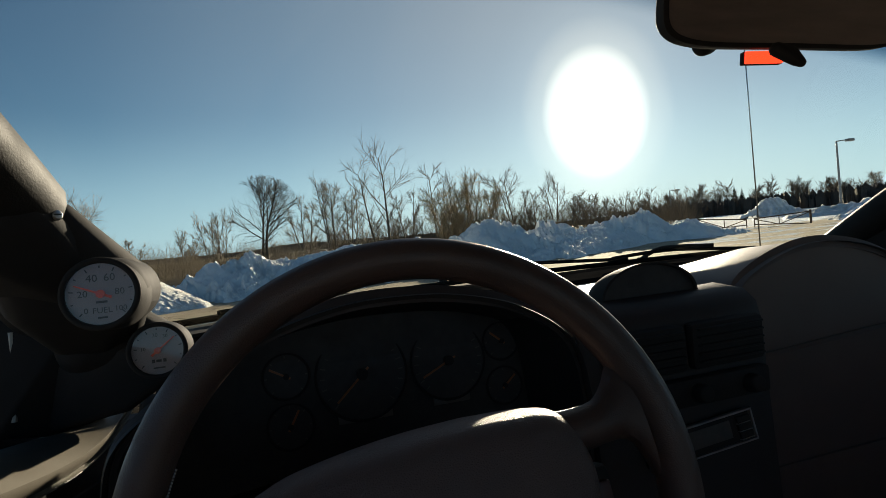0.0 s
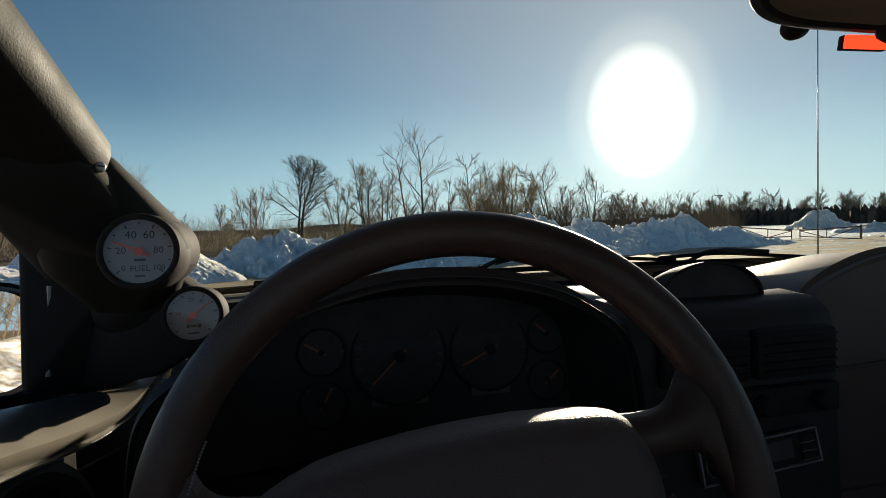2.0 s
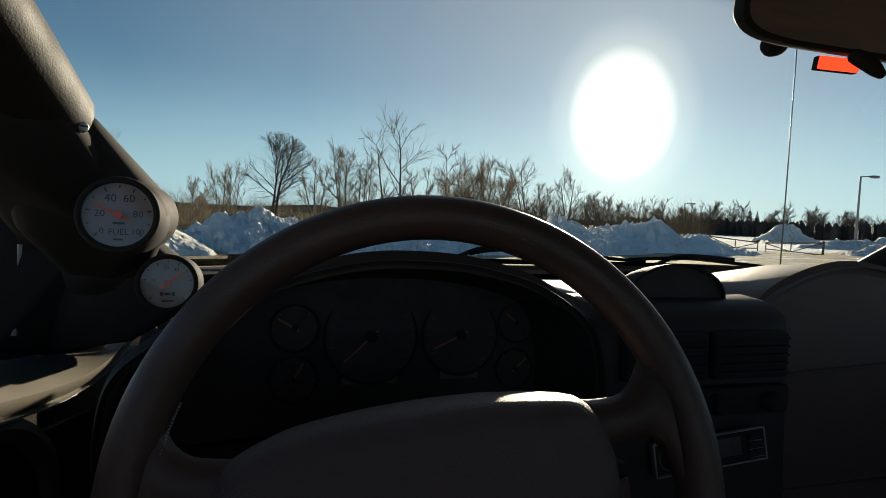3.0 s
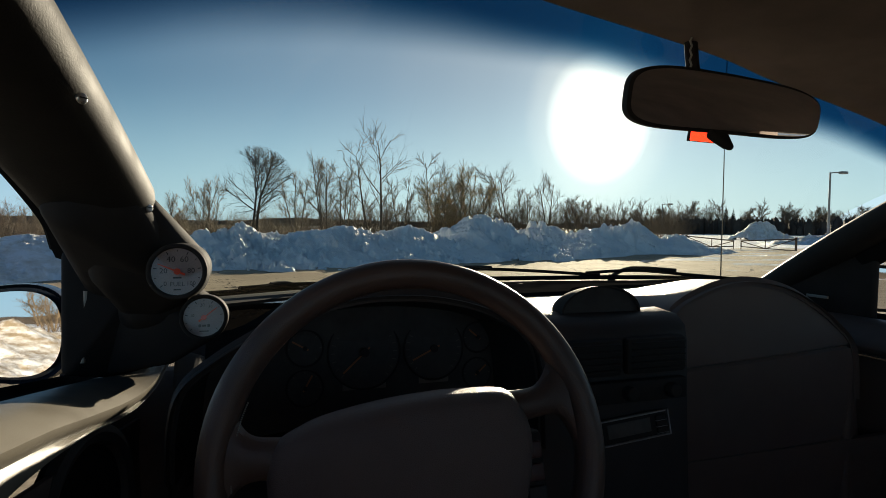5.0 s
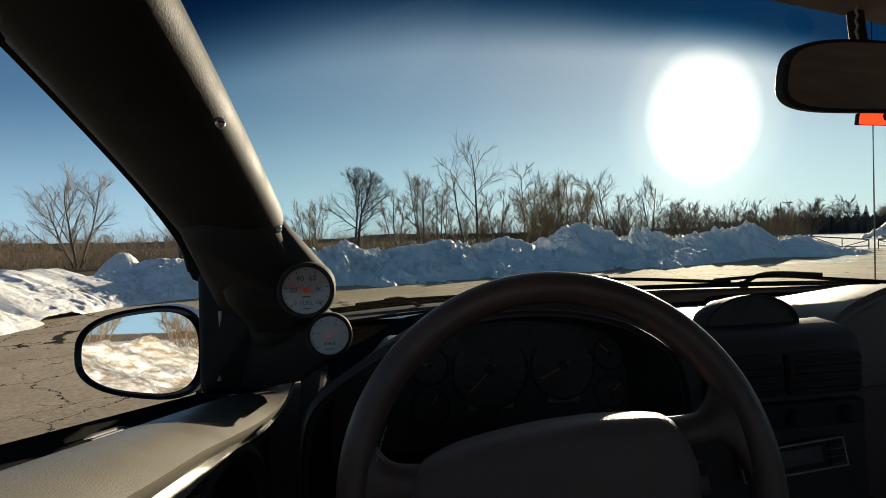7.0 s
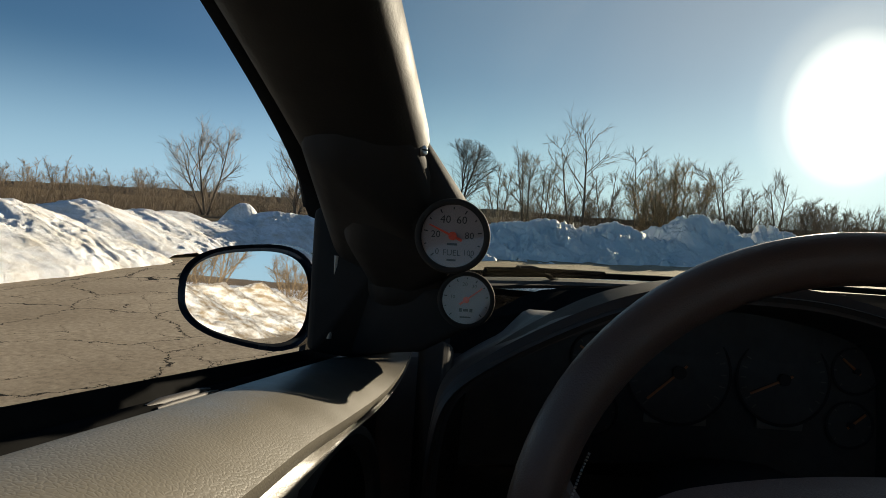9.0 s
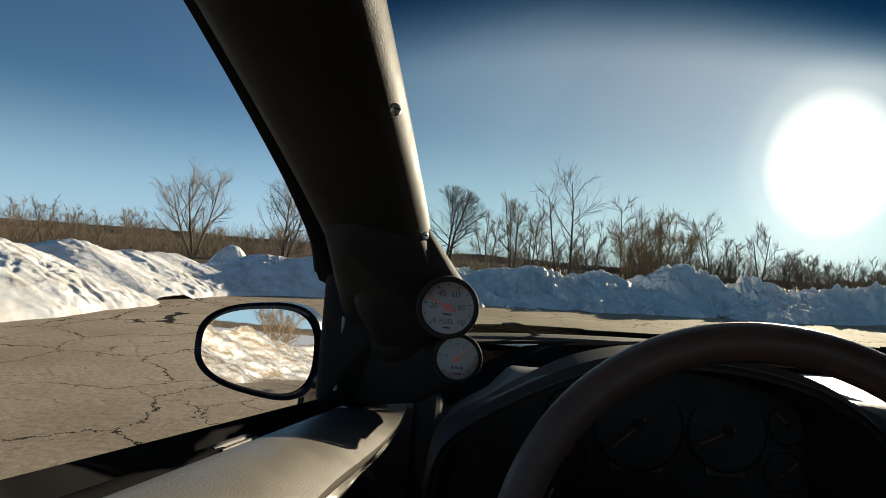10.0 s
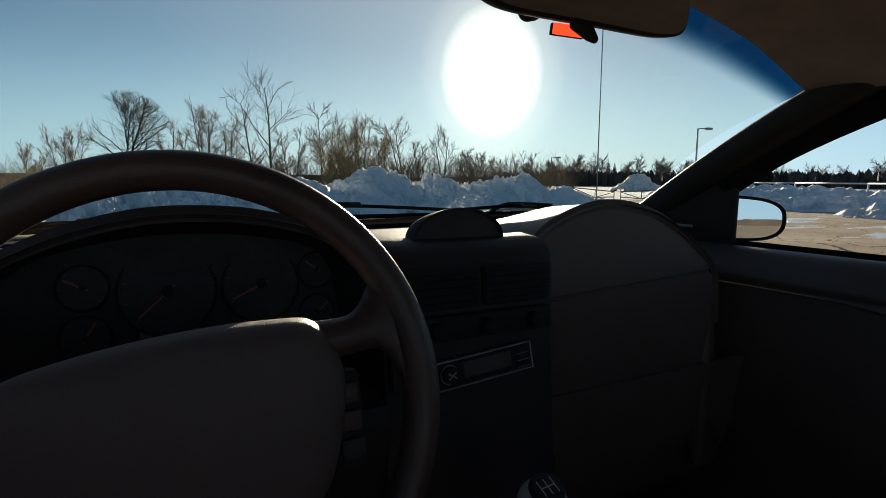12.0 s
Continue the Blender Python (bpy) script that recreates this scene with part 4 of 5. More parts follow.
def pillar_skin(top, foot, half, name, label, end=1.0):
    """Rounded pillar trim swept from the roof to the dash."""
    rows = []
    t, f = Vector(top), Vector(foot)
    for k in range(17):
        q = end * min(1.0, k / 14)
        taper = 1.0 if k <= 14 or end == 1.0 else (0.94, 0.74)[k - 15]
        c = t.lerp(f, q + 0.006 * max(0, k - 14)) + Vector((0, 0.012, 0.012)) * math.sin(math.pi * q)
        w = half * (1.02 - 0.12 * q) * taper
        d = (f - t).normalized()
        side = Vector((1, 0, 0)) - d * d.x
        side.normalize()
        nrm = side.cross(d)
        row = []
        for i in range(20):
            a = 2 * math.pi * i / 20
            cx, cy = math.cos(a), math.sin(a)
            row.append(c + side * (w * math.copysign(abs(cx) ** 0.75, cx)) + nrm * (0.62 * w * math.copysign(abs(cy) ** 0.8, cy)))
        rows.append(row)
    ob = part(name, loft(rows, closed=True), "pillar")
    return tagged(ob, label, "pillar", kind="structure")


def build_pillars():
    pillar_skin((-0.700, 0.405, 1.285), (-0.622, 0.925, 0.975), 0.060, "pillar_trim_left", "black grained windscreen pillar trim lit along its edge", 0.60)
    pillar_skin((0.735, 0.50, 1.262), (0.712, 1.10, 0.914), 0.056, "pillar_trim_right", "black grained windscreen pillar trim")
    # seal and window frame outside the driver's pillar
    for s, pts in ((-1, [(-0.734, 0.255, 1.304), (-0.734, 0.442, 1.262), (-0.734, 0.709, 1.174), (-0.734, 0.88, 1.098), (-0.734, 0.93, 1.05)]), (1, [(0.74, 0.30, 1.26), (0.745, 0.55, 1.185), (0.74, 0.74, 1.105), (0.735, 0.86, 1.03)])):
        tagged(part("door_seal", pipe(smooth_curve(pts, 5), 0.028, 10), "rubber"), "black rubber door seal along the pillar", "seal", kind="structure")
        tagged(part("door_seal", pipe(smooth_curve([(x + s * 0.022, y + 0.004, z + 0.004) for x, y, z in pts], 5), 0.012, 8), "black"), "black rubber door seal along the pillar", "seal", kind="structure")
    for s in (-1, 1):
        rows = [[(s * x, y, z) for x, z in ((0.755, 1.262), (0.735, 1.30), (0.68, 1.325), (0.60, 1.30), (0.66, 1.27), (0.73, 1.245))] for y in (0.45, 0.2, -0.2, -0.7, -1.2)]
        tagged(part("roof_rail", loft(rows, closed=True), "liner"), "dark cloth-covered roof rail above the door", "roof rail", kind="structure")


# ---- gauges on the pillar ----
def build_gauge(at, normal, r, needle_angle, numerals, name_bar, label, needle_len=0.8):
    m = facing(at, normal)
    ob = empty("gauge", at)
    part("cup", cyl(r * 1.16, 0.045, m @ pose(0, 0, -0.053), 40, r * 1.12, 0.002), "black", ob)
    part("bezel", ring(r * 1.06, r * 0.10, m, 48, 10), "black", ob)
    face = part("dial", cyl(r * 1.0, 0.004, m @ pose(0, 0, -0.007), 40), "dial", ob, "silver dial face")
    for k in range(11):
        a = radians(225 - 27 * k)
        major = k % 2 == 0
        part("tick", box(-0.0005, 0.0005, -r * (0.12 if major else 0.07), 0, 0, 0.0003, 0, m @ pose(r * 0.90 * math.cos(a), r * 0.90 * math.sin(a), -0.0028) @ pose(0, 0, 0, 0, 0, math.degrees(a) - 90)), "ink", face, smooth=False)
    for body, x, y, size in numerals:
        text_on("numeral", body, r * size, m @ pose(r * x, r * y, -0.0027), "ink", face)
    for x, y, w, h in name_bar:
        part("caption_bar", box(-w * r, w * r, -h * r, h * r, 0, 0.0003, 0, m @ pose(x * r, y * r, -0.0029)), "ink", face, smooth=False)
    nm = m @ pose(0, 0, -0.0012, 0, 0, needle_angle)
    bm = bmesh.new()
    vs = [bm.verts.new(nm @ Vector(p)) for p in ((-0.32 * r, -0.045 * r, 0), (needle_len * r, -0.018 * r, 0), (needle_len * r, 0.018 * r, 0), (-0.32 * r, 0.045 * r, 0))]
    bm.faces.new(vs)
    part("needle", thicken(bm, 0.0008), "needle_red", ob, "red needle", smooth=False)
    part("needle_hub", cyl(r * 0.13, 0.002, m @ pose(0, 0, -0.0015), 20), "needle_red", ob)
    part("lens", cyl(r * 1.0, 0.0008, m @ pose(0, 0, 0.0006), 40), "gauge_glass", ob)
    tagged(ob, label, "gauge", group="pillar gauges")


def build_gauge_pod():
    ob = empty("gauge_pod", (-0.60, 0.85, 0.95))
    part("shell", hull([(-0.640, 0.745, 1.085, 0.034), (-0.612, 0.735, 1.100, 0.020), (-0.575, 0.785, 1.035, 0.030), (-0.655, 0.80, 1.03, 0.03), (-0.64, 0.90, 0.97, 0.03), (-0.60, 0.88, 0.985, 0.022)], 16), "black", ob)
    part("lower_shell", hull([(-0.592, 0.872, 0.990, 0.022), (-0.640, 0.88, 0.97, 0.03), (-0.560, 0.905, 0.957, 0.024), (-0.66, 0.93, 0.935, 0.02), (-0.60, 0.935, 0.925, 0.018)], 16), "black", ob)
    part("neck", hull([(-0.668, 0.700, 1.108, 0.036), (-0.630, 0.705, 1.106, 0.026), (-0.690, 0.885, 1.010, 0.024), (-0.620, 0.885, 0.985, 0.026), (-0.600, 0.79, 1.035, 0.028)], 14), "black", ob, "black neck below the pillar trim")
    part("fairing", hull([(-0.70, 0.905, 0.99, 0.008), (-0.615, 0.875, 0.965, 0.012), (-0.556, 0.868, 0.942, 0.014), (-0.552, 0.866, 0.932, 0.012), (-0.606, 0.884, 0.895, 0.010), (-0.69, 0.905, 0.880, 0.010), (-0.66, 0.90, 1.02, 0.010)], 10), "black", ob, "black fairing down to the door")
    part("collar", hull([(-0.571, 0.731, 1.033, 0.031), (-0.575, 0.80, 1.03, 0.033)], 18), "black", ob)
    tagged(ob, "black moulded pillar pod that holds two gauges", "gauge pod")
    build_gauge((-0.571, 0.694, 1.033), (0.02, -0.99, 0.10), 0.0275, 156,
                [("40", -0.24, 0.50, 0.34), ("60", 0.26, 0.50, 0.34), ("20", -0.52, 0.03, 0.30), ("80", 0.52, 0.03, 0.30), ("0", -0.45, -0.50, 0.26), ("100", 0.52, -0.50, 0.24), ("FUEL", 0.0, -0.52, 0.26)],
                [(0.0, -0.25, 0.16, 0.035), (0.0, -0.74, 0.14, 0.03)], "round silver-faced fuel pressure gauge with a red needle")
    build_gauge((-0.554, 0.816, 0.961), (0.02, -0.99, 0.10), 0.0265, 38,
                [("20", -0.08, 0.62, 0.22), ("30", 0.30, 0.55, 0.20), ("10", -0.55, 0.10, 0.20)],
                [(0.0, -0.42, 0.10, 0.05), (0.22, -0.42, 0.06, 0.07), (-0.2, -0.42, 0.06, 0.07), (0.0, -0.70, 0.22, 0.03)], "round silver-faced boost gauge with a red needle")
    for at in ((-0.602, 0.708, 1.104), (-0.6225, 0.537, 1.1895)):
        m = facing(at, (0.75, -0.62, 0.15))
        o = empty("trim_screw", at)
        part("head", cyl(0.0052, 0.0035, m, 20, 0.0042, 0.0008), "screw", o)
        part("slot", box(-0.0035, 0.0035, -0.0006, 0.0006, 0.0034, 0.0038, 0, m), "ink", o, smooth=False)
        tagged(o, "small steel trim screw in the pillar", "screw", group="pillar screws")


# ---- doors ----
def belt(side, y):
    return (0.989 - 0.192 * (max(y, 0.1) - 0.31) - 0.012) if side < 0 else 0.905


def build_door(side, name, label):
    s = side
    ob = empty(name, (s * 0.78, 0, 0.4))
    ys = [-1.1, -0.6, -0.2, 0.0, 0.15, 0.25, 0.35, 0.45, 0.55, 0.65, 0.75, 0.85, 0.94, 1.02]
    rows = []
    edge = smooth_curve([(0.648, -1.1, 0.990), (0.648, -0.2, 0.990), (0.647, 0.15, 0.984), (0.645, 0.32, 0.957), (0.643, 0.42, 0.938), (0.641, 0.52, 0.920), (0.637, 0.62, 0.899), (0.631, 0.74, 0.876), (0.625, 0.82, 0.868), (0.618, 0.89, 0.872), (0.612, 0.968, 0.889)], 5) if s < 0 else [Vector((0.645, y, belt(s, y) - 0.045)) for y in ys]
    for p in edge:
        zb = belt(s, p.y) + 0.007
        row = [(0.718, zb - 0.016), (0.714, zb - 0.006), (0.708, zb - 0.004)]
        for k in range(1, 8):
            f = k / 7
            row.append((0.708 + (p.x - 0.708) * f, zb - 0.004 + (p.z - zb + 0.004) * f ** 2.1 + 0.002 * math.sin(math.pi * f)))
        under = min(1.0, max(0.05, (0.64 - p.y) / 0.2))
        row += [(p.x + 0.0005, p.z - 0.005), (p.x + 0.004, p.z - 0.011), (p.x + 0.009, p.z - 0.015), (p.x + 0.004, p.z - 0.015 - 0.008 * under), (p.x + 0.003, p.z - 0.015 - 0.018 * under), (p.x + 0.010, p.z - 0.015 - 0.026 * under), (p.x + 0.024, p.z - 0.015 - 0.030 * under)]
        rows.append([(s * x, p.y, z) for x, z in row])
    part("upper_pad", thicken(loft(rows), 0.003), "vinyl" if s < 0 else "dash", ob, "grained taupe vinyl pad" if s < 0 else "dark grey vinyl pad")
    rows = []
    for y in ys:
        zb = belt(s, y)
        rows.append([(s * x, y, z) for x, z in ((0.672, zb - 0.07), (0.674, zb - 0.12), (0.672, zb - 0.20), (0.66, zb - 0.30), (0.69, 0.55), (0.72, 0.32))])
    part("lower_panel", thicken(loft(rows), 0.006), "dash", ob, "dark grey lower trim")
    rows = [[(s * x, y, belt(s, y) + dz) for x, dz in ((0.750, -0.03), (0.749, 0.004), (0.744, 0.010), (0.738, 0.007), (0.730, 0.000), (0.727, 0.002), (0.719, 0.002), (0.712, -0.003), (0.710, -0.016))] for y in ys]
    part("belt_seal", loft(rows, closed=True), "rubber", ob, "black window seal")
    rows = [[(s * x, y, z) for x, z in ((0.752, belt(s, y) - 0.03), (0.83, belt(s, y) - 0.12), (0.89, 0.70), (0.90, 0.55), (0.86, 0.30))] for y in ys]
    part("outer_skin", thicken(loft(rows), 0.01), "paint", ob, "dark painted outer skin")
    if s < 0:
        for q_, w_ in ((0.0, 0.0034), (0.006, 0.0018)):
            part("seal_clip", pipe([(s * (0.7215 - q_), 0.50 + 0.015 * k, belt(s, 0.50 + 0.015 * k) + 0.001) for k in range(6)], [w_ * f_ for f_ in (0.5, 1, 1, 1, 1, 0.5)], 10), "hood", ob, "worn grey seal clip")
        part("trim_clip", hull([(-0.6405, 0.402, 0.928, 0.0015), (-0.6405, 0.413, 0.926, 0.0022), (-0.6415, 0.415, 0.923, 0.0015)], 10), "strip", ob, "small chrome trim clip")
        part("speaker_ring", ring(0.080, 0.012, facing((-0.655, 0.66, 0.785), (1, -0.25, 0.05)), 40, 8), "hood", ob)
        part("speaker_grille", cyl(0.076, 0.006, facing((-0.660, 0.66, 0.785), (1, -0.25, 0.05)), 40), "rubber", ob)
    # sail panel at the foot of the pillar
    if s < 0:
        part("sail_panel", hull([(-0.728, 0.885, 1.040, 0.010), (-0.726, 0.870, 0.890, 0.010), (-0.66, 0.94, 0.865, 0.012), (-0.64, 0.90, 1.02, 0.012), (-0.645, 0.93, 0.915, 0.010), (-0.70, 0.905, 1.05, 0.008)], 10), "black", ob, "black triangular sail panel")
        part("sail_edge", pipe(smooth_curve([(-0.708, 0.876, 0.994), (-0.710, 0.873, 0.945), (-0.711, 0.868, 0.897)], 4), 0.0035, 8), "strip", ob, "pale worn edge strip")
        part("tweeter_mesh", hull([(-0.668, 0.893, 0.918, 0.004), (-0.650, 0.900, 0.930, 0.004), (-0.655, 0.899, 0.912, 0.004)], 8), "dash_grey", ob)
        part("vent_tab", hull([(-0.640, 0.893, 0.888, 0.004), (-0.622, 0.897, 0.897, 0.004)], 8), "strip", ob)
    else:
        part("sail_panel", hull([(0.728, 0.835, 1.04, 0.010), (0.726, 0.835, 0.905, 0.010), (0.69, 1.08, 0.90, 0.012), (0.69, 1.02, 0.97, 0.012)], 10), "black", ob, "black triangular sail panel")
        part("vent_tab", box(0.685, 0.69, 0.90, 0.95, 0.938, 0.944, 0.001), "strip", ob)
    # mirror
    c = Vector((-0.865, 1.020, 0.916)) if s < 0 else Vector((0.965, 0.965, 0.946))
    w, h = (0.104, 0.073) if s < 0 else (0.100, 0.056)
    nrm = Vector((-0.0735, -1, 0.078)) if s < 0 else Vector((-0.555, -1, 0.042))
    m = facing(c, nrm)
    rows = []
    for k, (zz, sc) in enumerate(((0.0, 0.93), (0.006, 1.0), (-0.02, 1.02), (-0.06, 0.92), (-0.09, 0.66), (-0.10, 0.30))):
        row = []
        for i in range(40):
            a = 2 * math.pi * i / 40
            ca, sa = math.cos(a), math.sin(a)
            e = 0.72
            ux, uy = math.copysign(abs(ca) ** e, ca), math.copysign(abs(sa) ** e, sa)
            narrow = 1 - 0.16 * s * ux if uy > 0 else (1 + 0.20 * ux if s < 0 else 1.0)
            row.append(m @ Vector((w * sc * ux, h * sc * uy * narrow, zz)))
        rows.append(row)
    mir = part("mirror_housing", loft(rows, closed=True), "paint" if s < 0 else "black", ob, "rounded dark mirror housing")
    row = []
    bm = bmesh.new()
    for i in range(48):
        a = 2 * math.pi * i / 48
        ca, sa = math.cos(a), math.sin(a)
        ux, uy = math.copysign(abs(ca) ** 0.72, ca), math.copysign(abs(sa) ** 0.72, sa)
        narrow = 1 - 0.16 * s * ux if uy > 0 else (1 + 0.20 * ux if s < 0 else 1.0)
        row.append(bm.verts.new(m @ Vector((w * 0.88 * ux, h * 0.86 * uy * narrow, 0.008))))
    bm.faces.new(row)
    part("mirror_glass", bm, "mirror", mir, "silvered mirror glass", smooth=False)
    part("mirror_arm", hull([(c.x + (0.05 if s < 0 else -0.05), c.y + 0.055, c.z - 0.035, 0.022), (s * 0.752, 1.02, 0.875, 0.024), (s * 0.752, 1.05, 0.88, 0.022)], 10), "paint" if s < 0 else "black", mir)
    # side glass
    tagged(ob, label, "car door")


# ---- dashboard ----
HOOD = [(-0.580, 0.80), (-0.578, 0.860), (-0.566, 0.905), (-0.530, 0.936), (-0.480, 0.965), (-0.430, 0.987), (-0.37, 1.001), (-0.315, 1.003), (-0.262, 0.998), (-0.204, 0.982), (-0.156, 0.952), (-0.134, 0.918), (-0.124, 0.86), (-0.119, 0.79)]
ARCH = [(0.122, 0.80), (0.125, 0.90), (0.136, 0.952), (0.188, 0.983), (0.258, 1.000), (0.330, 0.996), (0.400, 0.976), (0.478, 0.932), (0.538, 0.876), (0.556, 0.78)]


def arch_rows(profile, steps, floor_z):
    """Rows of an arch that runs forward and sinks into the dash top; steps = (y, sink 0..1, shrink)."""
    base = smooth_curve([(x, 0, z) for x, z in profile], 6)
    cx = sum(p.x for p in base) / len(base)
    rows = []
    for y, sink, shrink in steps:
        rows.append([Vector((cx + (p.x - cx) * (1 - shrink), y + 0.05 * max(0, 0.93 - p.z), p.z * (1 - sink) + sink * min(p.z - 0.06 * min(1.0, max(0.0, (-0.40 - p.x) / 0.1)), floor_z))) for p in base])
    return rows


def build_dashboard():
    ob = empty("dashboard", (0, 0.9, 0.6))
    # top roll, from the left pillar to the right door
    def dash_top(x, y, z):
        foot = 1.385 - 0.95 * max(0, abs(x - 0.08) - 0.15) ** 1.6
        near = 0.88 if x < -0.115 else (0.88 - (x + 0.115) / 0.02 * 0.18 if x < -0.095 else 0.70)
        near += 0.12 * min(1.0, max(0.0, (-0.52 - x) / 0.06)) + 0.10 * min(1.0, max(0.0, (x - 0.10) / 0.03)) + 0.14 * min(1.0, max(0.0, (x - 0.40) / 0.10))
        yy = near + (y - 0.70) / 0.60 * (foot - 0.012 - near)
        edge = max(0.0, abs(x) - 0.55)
        low = 0.036 * min(1.0, max(0.0, (-0.12 - x) / 0.3)) + 0.030 * min(1.0, max(0.0, (-0.42 - x) / 0.14))
        low *= 1 - 0.85 * min(1.0, max(0.0, (y - 0.95) / 0.2))
        sag = 0.034 * min(1.0, max(0.0, (-0.38 - x) / 0.08)) * (1 - min(1.0, max(0.0, (yy - 1.10) / 0.08)))
        return x, yy, z - 0.9 * edge ** 1.6 - low - sag + 0.004 * math.sin(3 * x)

    # before the driver the pad's shade is put into a near-black vinyl
    rows = []
    for y, z in ((0.70, 0.935), (0.715, 0.952), (0.76, 0.958), (0.90, 0.957), (1.02, 0.952), (1.10, 0.944), (1.16, 0.934), (1.22, 0.932), (1.30, 0.934)):
        rows.append([dash_top(-0.60 + 0.46 * i / 20, y, z) for i in range(21)])
    part("top_pad", thicken(loft(rows), 0.012), "hood", ob, "vinyl dash top before the driver, its shade put in as black")
    # same pad further right: its sunlit tone is put into a lighter grey
    rows = []
    for y, z in ((0.70, 0.935), (0.715, 0.952), (0.76, 0.958), (0.90, 0.957), (1.02, 0.952), (1.10, 0.944), (1.16, 0.934), (1.22, 0.932), (1.30, 0.934)):
        rows.append([dash_top(-0.14 + 0.825 * i / 40, y, z) for i in range(41)])
    part("top_pad", thicken(loft(rows), 0.012), "dash_grey", ob, "vinyl dash top with its sunlit tone put in as lighter grey")
    # black defroster panel along the foot of the glass, with one ridge
    # it reaches far back, so the dash top's unlit forward half is coloured black
    rows = []
    for y, z in ((0.925, 0.950), (0.935, 0.9605), (1.02, 0.956), (1.10, 0.949), (1.115, 0.953), (1.13, 0.9525), (1.15, 0.941), (1.22, 0.937), (1.285, 0.938)):
        rows.append([dash_top(-0.57 + 1.20 * i / 40, y, z + 0.002) for i in range(41)])
    dp = part("defroster_panel", thicken(loft(rows), 0.005), "rubber", ob, "matt black defroster panel spread over the unlit dash top")
    for k in range(14):
        x = -0.33 + 0.06 * k
        part("slot", pipe([dash_top(x, 1.18, 0.944), dash_top(x + 0.045, 1.18, 0.944)], 0.003, 6), "hood", dp)
    # driver's binnacle
    rows = arch_rows(HOOD, ((0.668, 0, 0.018), (0.655, 0, 0.0), (0.662, -0.004, -0.012), (0.70, 0.06, -0.016), (0.80, 0.38, -0.02), (0.90, 0.80, -0.02), (0.98, 1.02, -0.02)), 0.93)
    part("binnacle_hood", thicken(loft(rows), 0.008), "hood", ob, "arched instrument hood")
    rows = arch_rows(HOOD, ((0.660, 0.002, 0.02), (0.70, 0.004, 0.05), (0.765, 0.006, 0.10)), 0.945)
    part("binnacle_tunnel", thicken(loft(rows), 0.004), "black", ob)
    base = smooth_curve([(x, 0, z) for x, z in HOOD], 6)
    mid = Vector((-0.36, 0.772, 0.82))
    ring_rows = [[Vector((mid.x + (p.x - mid.x) * f, 0.772, mid.z + (p.z - mid.z) * f)) for p in base] for f in (0.93, 0.6, 0.3, 0.01)]
    part("cluster_panel", thicken(loft(ring_rows), 0.004), "dial_black", ob, "matt black cluster panel")
    part("lower_shroud", thicken(loft([[(x, y, z) for x in (-0.57, -0.5, -0.34, -0.2, -0.125)] for y, z in ((0.775, 0.80), (0.70, 0.79), (0.665, 0.775), (0.66, 0.76), (0.70, 0.55), (0.80, 0.40))]), 0.008), "hood", ob, "dark lower dash")
    part("end_panel", hull([(-0.575, 0.74, 0.83, 0.012), (-0.60, 0.98, 0.87, 0.012), (-0.57, 0.70, 0.80, 0.012), (-0.575, 0.95, 0.87, 0.012), (-0.59, 0.80, 0.55, 0.012), (-0.57, 0.68, 0.60, 0.012)], 10), "black", ob)
    # passenger's pod
    rows = arch_rows(ARCH, ((0.735, 0, 0.03), (0.722, 0, 0.006), (0.727, -0.003, -0.006), (0.76, 0, -0.012), (0.84, 0.12, -0.02), (0.93, 0.5, -0.02), (1.02, 0.95, 0.0), (1.08, 1.1, 0.02)), 0.945)
    part("passenger_pod", thicken(loft(rows), 0.008), "dash", ob, "arched pad over the glove box")
    base = smooth_curve([(x, 0, z) for x, z in ARCH], 6)
    rows = []
    for level, y in ((1.1, 0.733), (0.872, 0.733), (0.867, 0.738), (0.862, 0.733), (0.80, 0.738), (0.74, 0.748), (0.68, 0.758)):
        rows.append([Vector((0.32 + (p.x - 0.32) * 0.985, y + 0.02 * max(0, p.x - 0.42), min(p.z - 0.003, level + 0.05 * (p.x - 0.3)))) for p in base])
    part("glove_box_panel", thicken(loft(rows), 0.003), "dash", ob, "dark moulded glove box panel with a seam")
    part("knee_panel", thicken(loft([[(x, y, z) for x in (0.12, 0.3, 0.5, 0.68)] for y, z in ((0.757, 0.70), (0.765, 0.60), (0.82, 0.45), (0.95, 0.33))]), 0.01), "dash", ob)
    part("end_panel", hull([(0.56, 0.76, 0.80, 0.012), (0.66, 0.84, 0.86, 0.012), (0.66, 1.02, 0.93, 0.012), (0.55, 0.90, 0.94, 0.012), (0.66, 0.80, 0.5, 0.012), (0.56, 0.76, 0.5, 0.012)], 10), "dash", ob)
    tagged(ob, "grey vinyl dashboard with two arched pods", "dashboard")


